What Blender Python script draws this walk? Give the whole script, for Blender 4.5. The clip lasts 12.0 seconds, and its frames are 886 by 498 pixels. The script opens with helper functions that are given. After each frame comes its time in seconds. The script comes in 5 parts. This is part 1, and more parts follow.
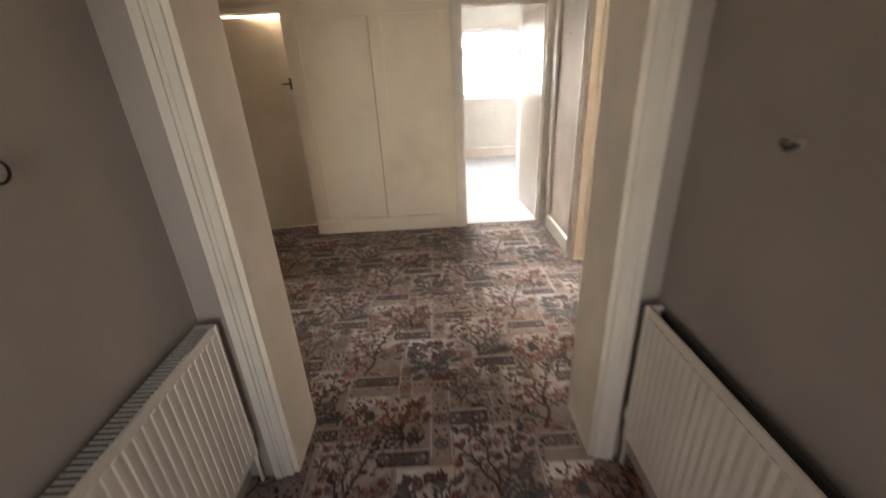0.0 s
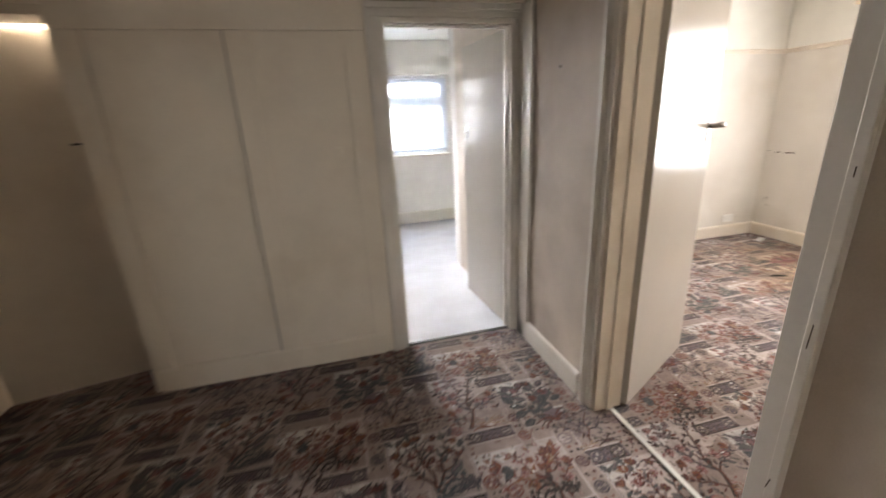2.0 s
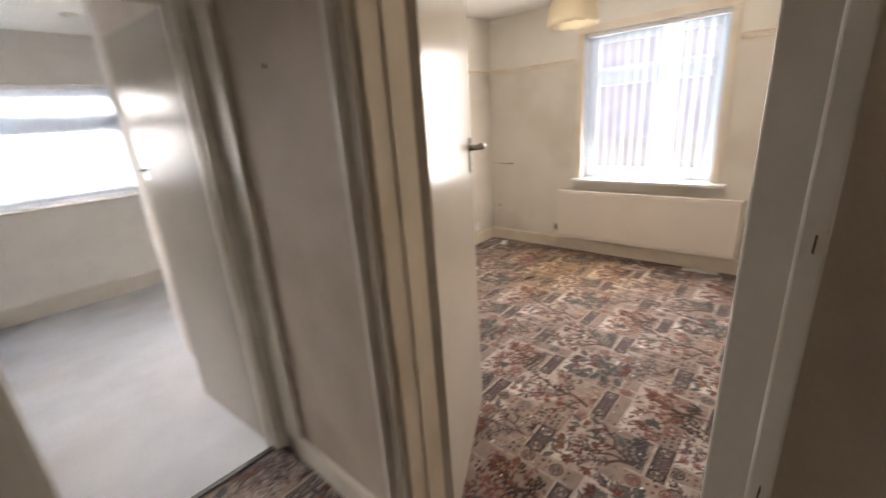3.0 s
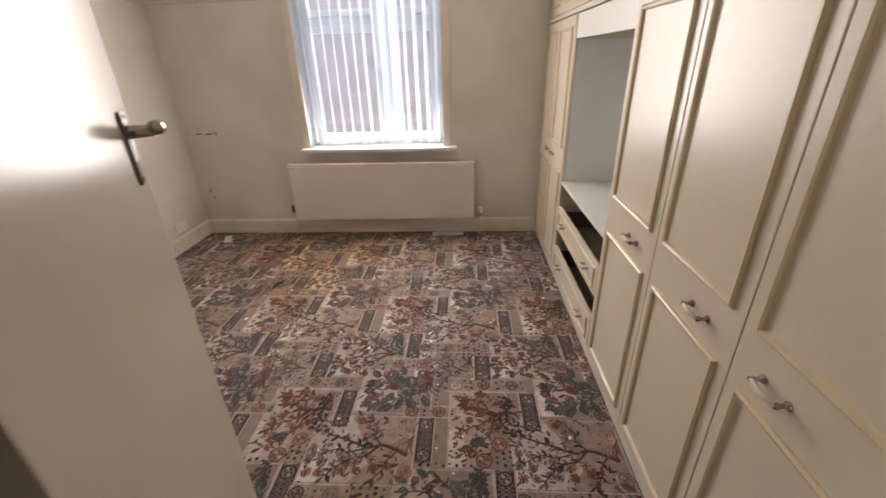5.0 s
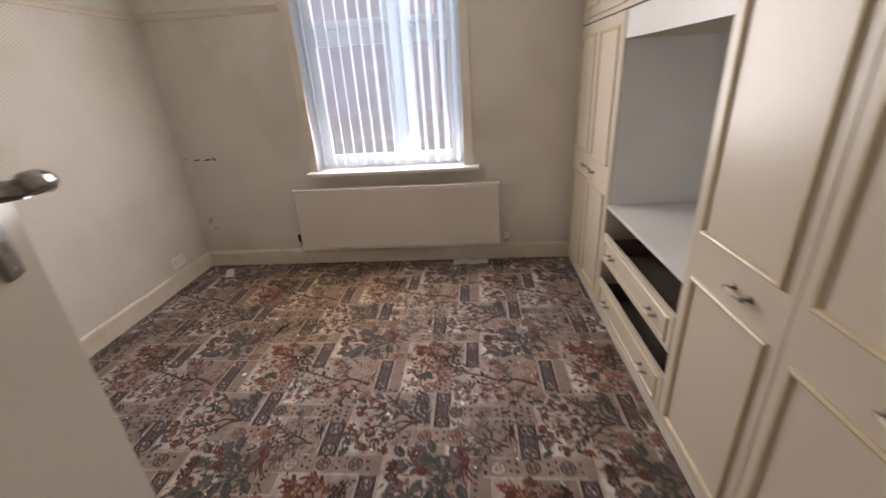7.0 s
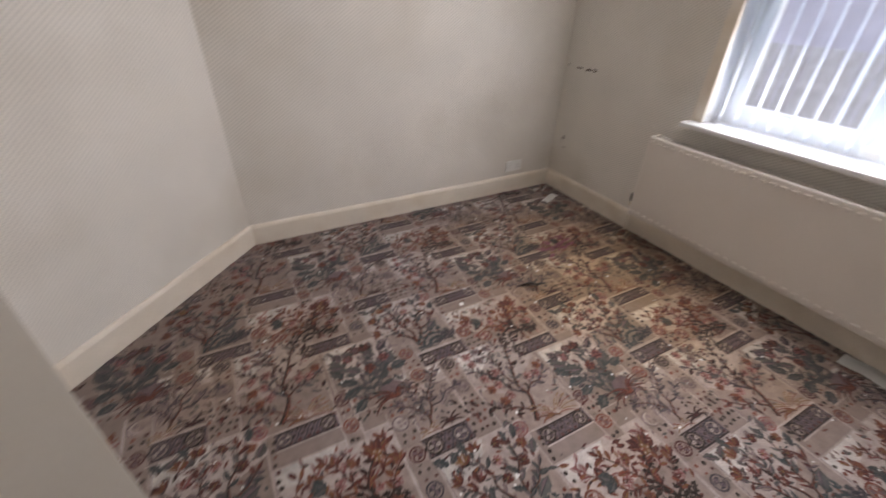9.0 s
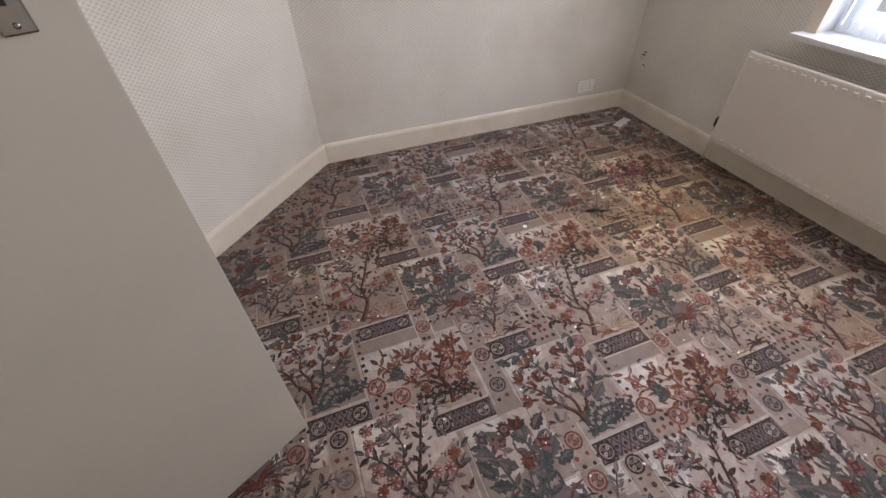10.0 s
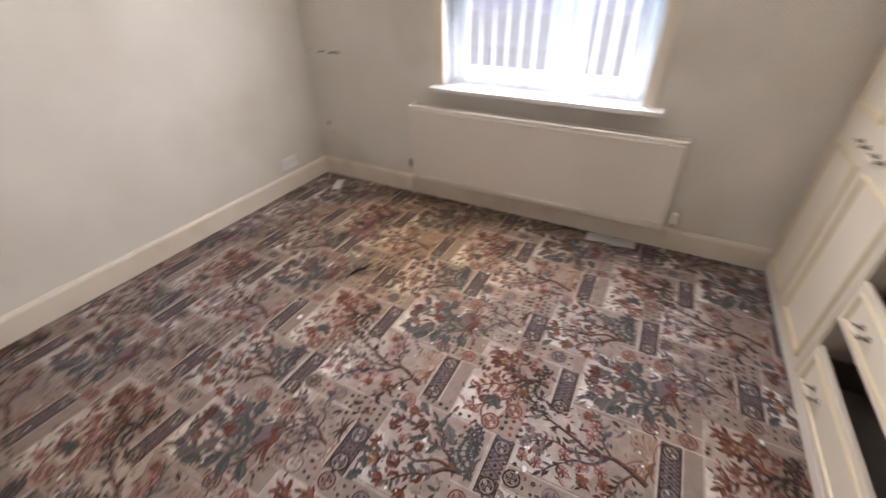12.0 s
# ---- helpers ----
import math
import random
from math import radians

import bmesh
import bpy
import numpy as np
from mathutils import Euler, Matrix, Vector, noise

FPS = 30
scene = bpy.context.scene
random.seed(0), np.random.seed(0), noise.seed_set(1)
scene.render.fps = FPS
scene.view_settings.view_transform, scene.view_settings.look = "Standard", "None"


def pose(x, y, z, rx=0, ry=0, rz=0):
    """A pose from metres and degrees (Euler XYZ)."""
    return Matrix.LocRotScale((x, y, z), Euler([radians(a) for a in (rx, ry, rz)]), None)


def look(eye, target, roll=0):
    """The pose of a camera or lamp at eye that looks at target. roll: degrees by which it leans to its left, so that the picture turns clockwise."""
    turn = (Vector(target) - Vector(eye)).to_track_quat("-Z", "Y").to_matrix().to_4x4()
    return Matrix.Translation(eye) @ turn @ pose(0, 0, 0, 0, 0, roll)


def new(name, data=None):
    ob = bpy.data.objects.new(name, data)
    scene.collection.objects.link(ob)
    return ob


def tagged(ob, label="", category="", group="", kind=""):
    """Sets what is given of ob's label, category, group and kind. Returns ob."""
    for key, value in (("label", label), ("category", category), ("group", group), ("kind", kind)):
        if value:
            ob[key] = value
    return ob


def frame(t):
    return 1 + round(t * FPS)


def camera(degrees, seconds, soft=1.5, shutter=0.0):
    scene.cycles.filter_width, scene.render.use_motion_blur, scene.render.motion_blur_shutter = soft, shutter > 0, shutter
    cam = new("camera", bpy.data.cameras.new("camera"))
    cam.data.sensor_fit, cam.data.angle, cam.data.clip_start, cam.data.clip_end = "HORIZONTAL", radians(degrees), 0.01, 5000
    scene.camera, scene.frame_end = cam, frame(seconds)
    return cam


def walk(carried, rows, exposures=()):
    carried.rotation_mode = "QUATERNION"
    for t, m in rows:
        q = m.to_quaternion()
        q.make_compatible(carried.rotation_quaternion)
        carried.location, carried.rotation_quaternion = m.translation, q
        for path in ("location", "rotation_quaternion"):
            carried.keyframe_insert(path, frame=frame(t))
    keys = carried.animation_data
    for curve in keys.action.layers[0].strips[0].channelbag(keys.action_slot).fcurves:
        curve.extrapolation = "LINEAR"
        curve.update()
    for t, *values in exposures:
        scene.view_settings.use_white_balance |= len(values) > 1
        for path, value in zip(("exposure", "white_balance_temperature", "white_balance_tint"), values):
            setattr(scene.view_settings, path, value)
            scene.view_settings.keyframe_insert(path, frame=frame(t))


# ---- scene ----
cam = camera(94.9, 12.0, shutter=0.5)
PATH = [
    (0, (-0.249, 0.099, 1.508), (-0.239, 1.925, 0.691), -3.0),
    (0.5, (-0.32, 0.425, 1.522), (-0.446, 2.286, 0.803), -2.4),
    (1, (-0.401, 0.759, 1.49), (-0.531, 2.615, 0.757), -3.0),
    (1.5, (-0.37, 1.175, 1.515), (-0.3, 3.057, 0.842), -2.3),
    (2, (-0.308, 1.596, 1.484), (0.154, 3.44, 0.865), -2.7),
    (2.3, (-0.228, 1.847, 1.499), (0.549, 3.587, 0.893), -3.3),
    (2.5, (-0.134, 1.961, 1.502), (0.824, 3.61, 0.9), -4.3),
    (2.7, (-0.023, 2.096, 1.491), (1.123, 3.622, 0.894), -3.9),
    (3, (0.156, 2.264, 1.501), (1.565, 3.548, 0.896), -4.0),
    (3.5, (0.391, 2.472, 1.484), (2.054, 3.356, 0.811), -3.4),
    (3.6, (0.444, 2.517, 1.476), (2.143, 3.32, 0.793), -4.2),
    (3.7, (0.463, 2.552, 1.492), (2.19, 3.282, 0.795), -4.0),
    (5.3, (0.819, 2.703, 1.496), (2.641, 2.668, 0.671), -1.7),
    (5.5, (0.82, 2.708, 1.522), (2.65, 2.562, 0.73), -1.7),
    (6, (0.816, 2.715, 1.517), (2.653, 2.425, 0.782), -1.1),
    (6.5, (0.891, 2.788, 1.501), (2.727, 2.704, 0.713), -3.0),
    (6.7, (0.991, 2.807, 1.488), (2.826, 2.827, 0.694), -3.5),
    (8.3, (2.017, 2.813, 1.42), (3.498, 3.866, 0.586), 0.7),
    (8.5, (2.041, 2.804, 1.408), (3.334, 4.042, 0.517), 1.4),
    (9, (2.03, 2.719, 1.404), (2.839, 4.197, 0.326), 1.7),
    (9.5, (1.948, 2.689, 1.403), (2.499, 4.134, 0.134), -0.1),
    (10, (1.92, 2.672, 1.407), (2.422, 4.06, 0.057), -1.3),
    (10.5, (1.926, 2.669, 1.411), (2.497, 3.999, 0.032), -1.6),
    (11, (1.969, 2.669, 1.419), (2.688, 3.943, 0.055), -1.4),
    (11.5, (2.011, 2.702, 1.444), (3.015, 3.851, 0.151), -0.2),
    (12, (1.935, 2.801, 1.408), (3.401, 3.569, 0.285), -0.6),
]
EXPOSURES = [(0.0, 2.45, 8600, 18), (0.7, 2.33, 8900, 19), (1.5, 1.95, 8500, 18), (2.0, 1.75, 7700, 17), (2.5, 1.55, 7500, 18), (3.0, 1.1, 8300, 19), (3.5, 0.85, 9700, 20), (5.5, 0.45, 7900, 21), (6.5, 0.28, 7900, 21), (8.5, 0.36, 7300, 20), (9.5, 0.48, 7000, 19), (10.5, 0.66, 6900, 19), (12.0, 0.83, 7300, 19)]
walk(cam, [(t, look(eye, target, roll)) for t, eye, target, roll in PATH], EXPOSURES)

# ---- world and lights ----
world = bpy.data.worlds.new("sky")
scene.world = world
world.use_nodes = True
wn = world.node_tree
sky = wn.nodes.new("ShaderNodeTexSky")
sky.sky_type, sky.sun_disc = "NISHITA", False
sky.sun_elevation, sky.sun_rotation = radians(48), radians(205)
wn.links.new(sky.outputs[0], wn.nodes["Background"].inputs[0])
wn.nodes["Background"].inputs[1].default_value = 0.14


def sun_lamp():
    d = bpy.data.lights.new("sun", "SUN")
    d.energy, d.angle, d.color = 2.6, radians(0.5), (1.0, 0.95, 0.87)
    o = new("sun", d)
    az, el = radians(205), radians(48)
    way = Vector((math.sin(az) * math.cos(el), math.cos(az) * math.cos(el), math.sin(el)))
    o.matrix_world = Matrix.Translation((0, 0, 20)) @ way.to_track_quat("Z", "Y").to_matrix().to_4x4()


def window_light(name, centre, towards, w, h, watts, colour=(0.96, 0.98, 1.0), spread=180):
    d = bpy.data.lights.new(name, "AREA")
    d.shape, d.size, d.size_y, d.energy, d.color = "RECTANGLE", w, h, watts, colour
    d.spread = radians(spread)
    o = new(name, d)
    o.matrix_world = look(centre, towards)


sun_lamp()
window_light("bedroom_sky_light", (8.5, 3.475, 4.2), (3.2, 3.5, 0.9), 4.5, 1.9, 150)
window_light("bedroom_south_sky_light", (7.6, 1.3, 2.1), (3.4, 4.1, 1.2), 1.8, 2.4, 62)
window_light("bedroom_window_light", (4.38, 3.475, 1.50), (0, 3.475, 0.885), 1.12, 1.30, 29, (0.90, 0.95, 1.0))
window_light("bedroom_pane_light", (4.495, 3.475, 1.50), (0, 3.475, 1.5), 1.10, 1.30, 11, (0.62, 0.81, 1.0))
window_light("back_room_window_light", (0.23, 7.66, 1.51), (0.28, 3.0, 0), 2.0, 0.95, 105, (0.80, 0.90, 1.0), 60)
window_light("side_room_light", (-2.05, 5.2, 2.40), (-2.05, 5.2, 0), 0.8, 0.8, 55)
window_light("front_door_light", (-0.3, -1.36, 1.35), (-0.5, 5, 1.0), 0.6, 1.3, 0.6, (0.72, 0.86, 1.0), 55)

# ---- materials ----


def mat(name, colour, rough=0.6, metal=0.0, vary=0.12, scale=6.0, fine=90.0, bump=0.15, stain=None, stain_amount=0.0, stain_scale=1.3, island=0.0, coat=0.0):
    """A surface with grain at two scales, optional blotches of another colour and fine relief."""
    m = bpy.data.materials.new(name)
    m.use_nodes = True
    n, l = m.node_tree.nodes, m.node_tree.links
    bsdf = n["Principled BSDF"]
    co = n.new("ShaderNodeTexCoord")
    big, small = n.new("ShaderNodeTexNoise"), n.new("ShaderNodeTexNoise")
    big.inputs["Scale"].default_value, small.inputs["Scale"].default_value = scale, fine
    big.inputs["Detail"].default_value, small.inputs["Detail"].default_value = 6, 3
    for t in (big, small):
        l.new(co.outputs["Object"], t.inputs["Vector"])
    add = n.new("ShaderNodeMath")
    add.operation = "MULTIPLY_ADD"
    l.new(small.outputs[0], add.inputs[0])
    add.inputs[1].default_value = 0.35
    l.new(big.outputs[0], add.inputs[2])
    ramp = n.new("ShaderNodeValToRGB")
    ramp.color_ramp.elements[0].position, ramp.color_ramp.elements[1].position = 0.45, 0.9
    ramp.color_ramp.elements[0].color = (*[c * (1 - vary) for c in colour], 1)
    ramp.color_ramp.elements[1].color = (*[min(1, c * (1 + vary)) for c in colour], 1)
    l.new(add.outputs[0], ramp.inputs[0])
    out = ramp.outputs[0]
    if stain:
        blot = n.new("ShaderNodeTexNoise")
        blot.inputs["Scale"].default_value, blot.inputs["Detail"].default_value = stain_scale, 5
        l.new(co.outputs["Object"], blot.inputs["Vector"])
        r2 = n.new("ShaderNodeValToRGB")
        r2.color_ramp.elements[0].position, r2.color_ramp.elements[1].position = 0.5, 0.72
        r2.color_ramp.elements[0].color, r2.color_ramp.elements[1].color = (0, 0, 0, 1), (stain_amount,) * 3 + (1,)
        l.new(blot.outputs[0], r2.inputs[0])
        mix = n.new("ShaderNodeMix")
        mix.data_type = "RGBA"
        l.new(r2.outputs[0], mix.inputs[0])
        l.new(out, mix.inputs[6])
        mix.inputs[7].default_value = (*stain, 1)
        out = mix.outputs[2]
    if island:
        g = n.new("ShaderNodeNewGeometry")
        hsv = n.new("ShaderNodeHueSaturation")
        ma = n.new("ShaderNodeMath")
        ma.operation = "MULTIPLY_ADD"
        l.new(g.outputs["Random Per Island"], ma.inputs[0])
        ma.inputs[1].default_value, ma.inputs[2].default_value = 2 * island, 1 - island
        l.new(ma.outputs[0], hsv.inputs["Value"])
        l.new(out, hsv.inputs["Color"])
        out = hsv.outputs[0]
    l.new(out, bsdf.inputs["Base Color"])
    bsdf.inputs["Roughness"].default_value, bsdf.inputs["Metallic"].default_value = rough, metal
    bsdf.inputs["Coat Weight"].default_value = coat
    if bump:
        b = n.new("ShaderNodeBump")
        b.inputs["Strength"].default_value, b.inputs["Distance"].default_value = bump, 0.004
        l.new(add.outputs[0], b.inputs["Height"])
        l.new(b.outputs[0], bsdf.inputs["Normal"])
    return m


def woven(name, light, dark, pitch=0.013, stain=(0.35, 0.27, 0.16), amount=0.25):
    """Textured wallpaper: a small basket weave of raised ovals, with a few damp blotches."""
    m = mat(name, light, 0.75, vary=0.05, scale=3, fine=60, bump=0, stain=stain, stain_amount=amount, stain_scale=1.1)
    n, l = m.node_tree.nodes, m.node_tree.links
    bsdf = n["Principled BSDF"]
    co = n.new("ShaderNodeTexCoord")
    sep = n.new("ShaderNodeSeparateXYZ")
    l.new(co.outputs["Object"], sep.inputs[0])

    def op(kind, a, b):
        q = n.new("ShaderNodeMath")
        q.operation = kind
        for i, v in enumerate((a, b)):
            if isinstance(v, (int, float)):
                q.inputs[i].default_value = v
            else:
                l.new(v, q.inputs[i])
        return q.outputs[0]

    k = math.pi / pitch
    u = op("MULTIPLY", op("ADD", sep.outputs[0], sep.outputs[1]), k)
    v = op("MULTIPLY", sep.outputs[2], k * 1.5)
    weave = op("MULTIPLY", op("SINE", u, 0), op("SINE", v, 0))
    h = op("ADD", op("MULTIPLY", weave, 0.5), 0.5)
    old = bsdf.inputs["Base Color"].links[0].from_socket
    mix = n.new("ShaderNodeMix")
    mix.data_type, mix.blend_type = "RGBA", "MULTIPLY"
    mix.inputs[0].default_value = 1.0
    ramp = n.new("ShaderNodeValToRGB")
    ramp.color_ramp.elements[0].position, ramp.color_ramp.elements[1].position = 0.15, 0.45
    ramp.color_ramp.elements[0].color = (*[d / c for d, c in zip(dark, light)], 1)
    ramp.color_ramp.elements[1].color = (1, 1, 1, 1)
    l.new(h, ramp.inputs[0])
    l.new(old, mix.inputs[6])
    l.new(ramp.outputs[0], mix.inputs[7])
    l.new(mix.outputs[2], bsdf.inputs["Base Color"])
    b = n.new("ShaderNodeBump")
    b.inputs["Strength"].default_value, b.inputs["Distance"].default_value = 0.35, 0.002
    l.new(h, b.inputs["Height"])
    l.new(b.outputs[0], bsdf.inputs["Normal"])
    return m


def glass_mat():
    m = bpy.data.materials.new("window_glass")
    m.use_nodes = True
    p = m.node_tree.nodes["Principled BSDF"]
    p.inputs["Base Color"].default_value = (0.95, 0.98, 1, 1)
    p.inputs["Roughness"].default_value, p.inputs["IOR"].default_value = 0.02, 1.45
    p.inputs["Transmission Weight"].default_value = 1.0
    return m


def fabric_mat(name, colour, through_amount):
    m = bpy.data.materials.new(name)
    m.use_nodes = True
    n, l = m.node_tree.nodes, m.node_tree.links
    out = n["Material Output"]
    p = n["Principled BSDF"]
    p.inputs["Base Color"].default_value, p.inputs["Roughness"].default_value = (*colour, 1), 0.8
    t = n.new("ShaderNodeBsdfTranslucent")
    w = n.new("ShaderNodeTexNoise")
    w.inputs["Scale"].default_value = 120
    r = n.new("ShaderNodeValToRGB")
    r.color_ramp.elements[0].color, r.color_ramp.elements[1].color = (*[c * 0.9 for c in colour], 1), (*colour, 1)
    l.new(w.outputs[0], r.inputs[0])
    l.new(r.outputs[0], t.inputs[0])
    mix = n.new("ShaderNodeMixShader")
    mix.inputs[0].default_value = through_amount
    l.new(p.outputs[0], mix.inputs[1])
    l.new(t.outputs[0], mix.inputs[2])
    l.new(mix.outputs[0], out.inputs[0])
    return m


M_PAPER = woven("woven_wallpaper", (0.765, 0.725, 0.67), (0.60, 0.57, 0.525), amount=0.3)
M_FRIEZE = mat("frieze_paint", (0.78, 0.76, 0.70), 0.8, vary=0.04, bump=0.1)
M_HALLWALL = mat("hall_wallpaper", (0.82, 0.74, 0.64), 0.75, vary=0.08, scale=4, fine=160, bump=0.25, stain=(0.40, 0.31, 0.20), stain_amount=0.45, stain_scale=1.2)
# darker copy of the hall paper: backlit shade in the base colour, plus stains
M_HALLEAST = mat("shaded_stained_hall_wallpaper", (0.60, 0.515, 0.435), 0.75, vary=0.1, scale=4, fine=160, bump=0.25, stain=(0.33, 0.24, 0.16), stain_amount=0.5, stain_scale=1.2)
# lobby paper: the lobby's dimness is put into this darker base colour
M_LOBBY = mat("shade_toned_lobby_wallpaper", (0.38, 0.335, 0.305), 0.75, vary=0.1, scale=3, fine=160, bump=0.25, stain=(0.34, 0.30, 0.27), stain_amount=0.4, stain_scale=1.1)
M_PANEL = mat("cream_painted_board", (0.82, 0.73, 0.61), 0.5, vary=0.05, scale=2.5, fine=70, bump=0.08, stain=(0.5, 0.38, 0.26), stain_amount=0.3, stain_scale=2.2)
M_GLOSS = mat("aged_white_gloss", (0.74, 0.69, 0.62), 0.44, vary=0.05, scale=5, fine=50, bump=0.06, stain=(0.55, 0.44, 0.3), stain_amount=0.25, stain_scale=3)
M_SILL = mat("white_gloss_sill", (0.78, 0.78, 0.78), 0.3, vary=0.04, scale=6, fine=60, bump=0.05)
M_SKIRT = mat("cream_gloss_skirting", (0.77, 0.695, 0.60), 0.35, vary=0.06, scale=5, fine=60, bump=0.06, stain=(0.55, 0.42, 0.27), stain_amount=0.3, stain_scale=4)
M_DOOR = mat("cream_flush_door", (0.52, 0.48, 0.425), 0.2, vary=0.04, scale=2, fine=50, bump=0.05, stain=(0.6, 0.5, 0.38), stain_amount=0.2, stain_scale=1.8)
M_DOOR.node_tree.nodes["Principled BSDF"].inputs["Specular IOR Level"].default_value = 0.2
M_CEIL = mat("ceiling_white", (0.80, 0.79, 0.76), 0.9, vary=0.03, fine=200, bump=0.3)
M_WHITE = mat("room_white", (0.78, 0.75, 0.71), 0.8, vary=0.04, bump=0.1)
M_WARD = mat("cream_lacquer", (0.70, 0.62, 0.52), 0.32, vary=0.03, scale=2, fine=40, bump=0.03)
M_BEAD = mat("gilt_cream_beading", (0.66, 0.55, 0.38), 0.3, vary=0.05, scale=9, fine=60, bump=0.05)
M_MELAMINE = mat("pale_grey_melamine", (0.76, 0.765, 0.75), 0.35, vary=0.03, bump=0.03)
# dark brown that carries the shade of recesses and open gaps
M_DARK = mat("recess_shade_board", (0.17, 0.135, 0.11), 0.7, vary=0.2, bump=0.1)
M_RAD = mat("radiator_enamel", (0.75, 0.695, 0.64), 0.35, vary=0.03, scale=3, bump=0.03)
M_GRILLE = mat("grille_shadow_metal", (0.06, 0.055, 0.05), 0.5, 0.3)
M_CHROME = mat("worn_chrome", (0.34, 0.33, 0.32), 0.16, 1.0, vary=0.08, bump=0.02)
M_BRASS = mat("tarnished_brass", (0.52, 0.40, 0.22), 0.3, 1.0, vary=0.12, bump=0.03)
M_BLACK = mat("blackened_metal", (0.04, 0.035, 0.03), 0.45, 0.6)
M_UPVC = mat("white_upvc", (0.82, 0.83, 0.84), 0.3, vary=0.02, bump=0.02)
M_GLASS = glass_mat()
M_SLAT = fabric_mat("blind_fabric", (0.82, 0.86, 0.92), 0.4)
M_SHADE = fabric_mat("shade_fabric", (0.76, 0.68, 0.54), 0.35)
M_PLASTIC = mat("white_plastic", (0.78, 0.77, 0.74), 0.4, vary=0.03, bump=0.02)
M_PALE = mat("pale_blue_grey_carpet", (0.62, 0.63, 0.67), 0.95, vary=0.1, scale=3, fine=220, bump=0.5, stain=(0.5, 0.42, 0.33), stain_amount=0.4, stain_scale=0.8)
M_WOOD = mat("bare_softwood", (0.40, 0.24, 0.14), 0.6, vary=0.15, scale=12)
M_PAPERBIT = mat("paper_scrap", (0.88, 0.87, 0.85), 0.8, vary=0.05)
M_CORD = mat("white_flex", (0.72, 0.70, 0.66), 0.5)
M_STAIN = mat("wine_stain_pile", (0.25, 0.095, 0.12), 0.95, vary=0.3, scale=30, fine=300, bump=0.4)
M_MOULD = mat("black_mould", (0.09, 0.06, 0.04), 0.9, vary=0.4, scale=40)
# render and brick carry the bluish haze of the window in their colour
M_RENDER = mat("hazed_render", (0.58, 0.58, 0.70), 0.9, vary=0.12, scale=2)
M_BRICK = mat("hazed_brick", (0.46, 0.47, 0.58), 0.85, vary=0.25, scale=1.5, fine=20)
M_ROOF = mat("slate_roof", (0.12, 0.12, 0.14), 0.7, vary=0.2)
M_GROUND = mat("garden_ground", (0.16, 0.16, 0.12), 0.95, vary=0.3, scale=0.8)
M_TIMBER = mat("subfloor_timber", (0.25, 0.2, 0.16), 0.9, vary=0.2)
# fence timber paled and blued for the same haze
M_FENCE = mat("hazed_fence_timber", (0.50, 0.51, 0.56), 0.9, vary=0.15)

# ---- mesh helpers ----


def bm_boxes(*boxes, bevel=0.0):
    """One bmesh of axis-aligned boxes (x0, x1, y0, y1, z0, z1)."""
    bm = bmesh.new()
    for x0, x1, y0, y1, z0, z1 in boxes:
        vs = [bm.verts.new(p) for p in ((x0, y0, z0), (x1, y0, z0), (x1, y1, z0), (x0, y1, z0), (x0, y0, z1), (x1, y0, z1), (x1, y1, z1), (x0, y1, z1))]
        for f in ((3, 2, 1, 0), (4, 5, 6, 7), (0, 1, 5, 4), (1, 2, 6, 5), (2, 3, 7, 6), (3, 0, 4, 7)):
            bm.faces.new([vs[i] for i in f])
    if bevel:
        bmesh.ops.bevel(bm, geom=bm.edges[:], offset=bevel, segments=2, affect="EDGES", profile=0.6)
    return bm


def bm_tube(points, r, sides=10, close_ends=True):
    """A round bar along the points."""
    bm = bmesh.new()
    rings = []
    pts = [Vector(p) for p in points]
    for i, p in enumerate(pts):
        d = (pts[min(i + 1, len(pts) - 1)] - pts[max(i - 1, 0)]).normalized()
        q = d.to_track_quat("Z", "Y")
        rr = r[i] if isinstance(r, (list, tuple)) else r
        rings.append([bm.verts.new(p + q @ Vector((rr * math.cos(a), rr * math.sin(a), 0))) for a in (2 * math.pi * k / sides for k in range(sides))])
    for a, b in zip(rings, rings[1:]):
        for k in range(sides):
            bm.faces.new((a[k], a[(k + 1) % sides], b[(k + 1) % sides], b[k]))
    if close_ends:
        bm.faces.new(rings[0][::-1])
        bm.faces.new(rings[-1])
    for f in bm.faces:
        f.smooth = len(f.verts) == 4
    return bm


def bm_lathe(profile, sides=24):
    """A turned body from (radius, z) pairs."""
    bm = bmesh.new()
    rings = [[bm.verts.new((r * math.cos(2 * math.pi * k / sides), r * math.sin(2 * math.pi * k / sides), z)) for k in range(sides)] for r, z in profile]
    for a, b in zip(rings, rings[1:]):
        for k in range(sides):
            bm.faces.new((a[k], a[(k + 1) % sides], b[(k + 1) % sides], b[k])).smooth = True
    bm.faces.new(rings[0][::-1])
    bm.faces.new(rings[-1])
    return bm


def bm_profile_y(profile, y0, y1):
    """A moulding: an (x, z) outline drawn along y."""
    bm = bmesh.new()
    a = [bm.verts.new((x, y0, z)) for x, z in profile]
    b = [bm.verts.new((x, y1, z)) for x, z in profile]
    k = len(profile)
    for i in range(k):
        bm.faces.new((a[i], a[(i + 1) % k], b[(i + 1) % k], b[i]))
    bm.faces.new(a[::-1])
    bm.faces.new(b)
    bmesh.ops.recalc_face_normals(bm, faces=bm.faces[:])
    return bm


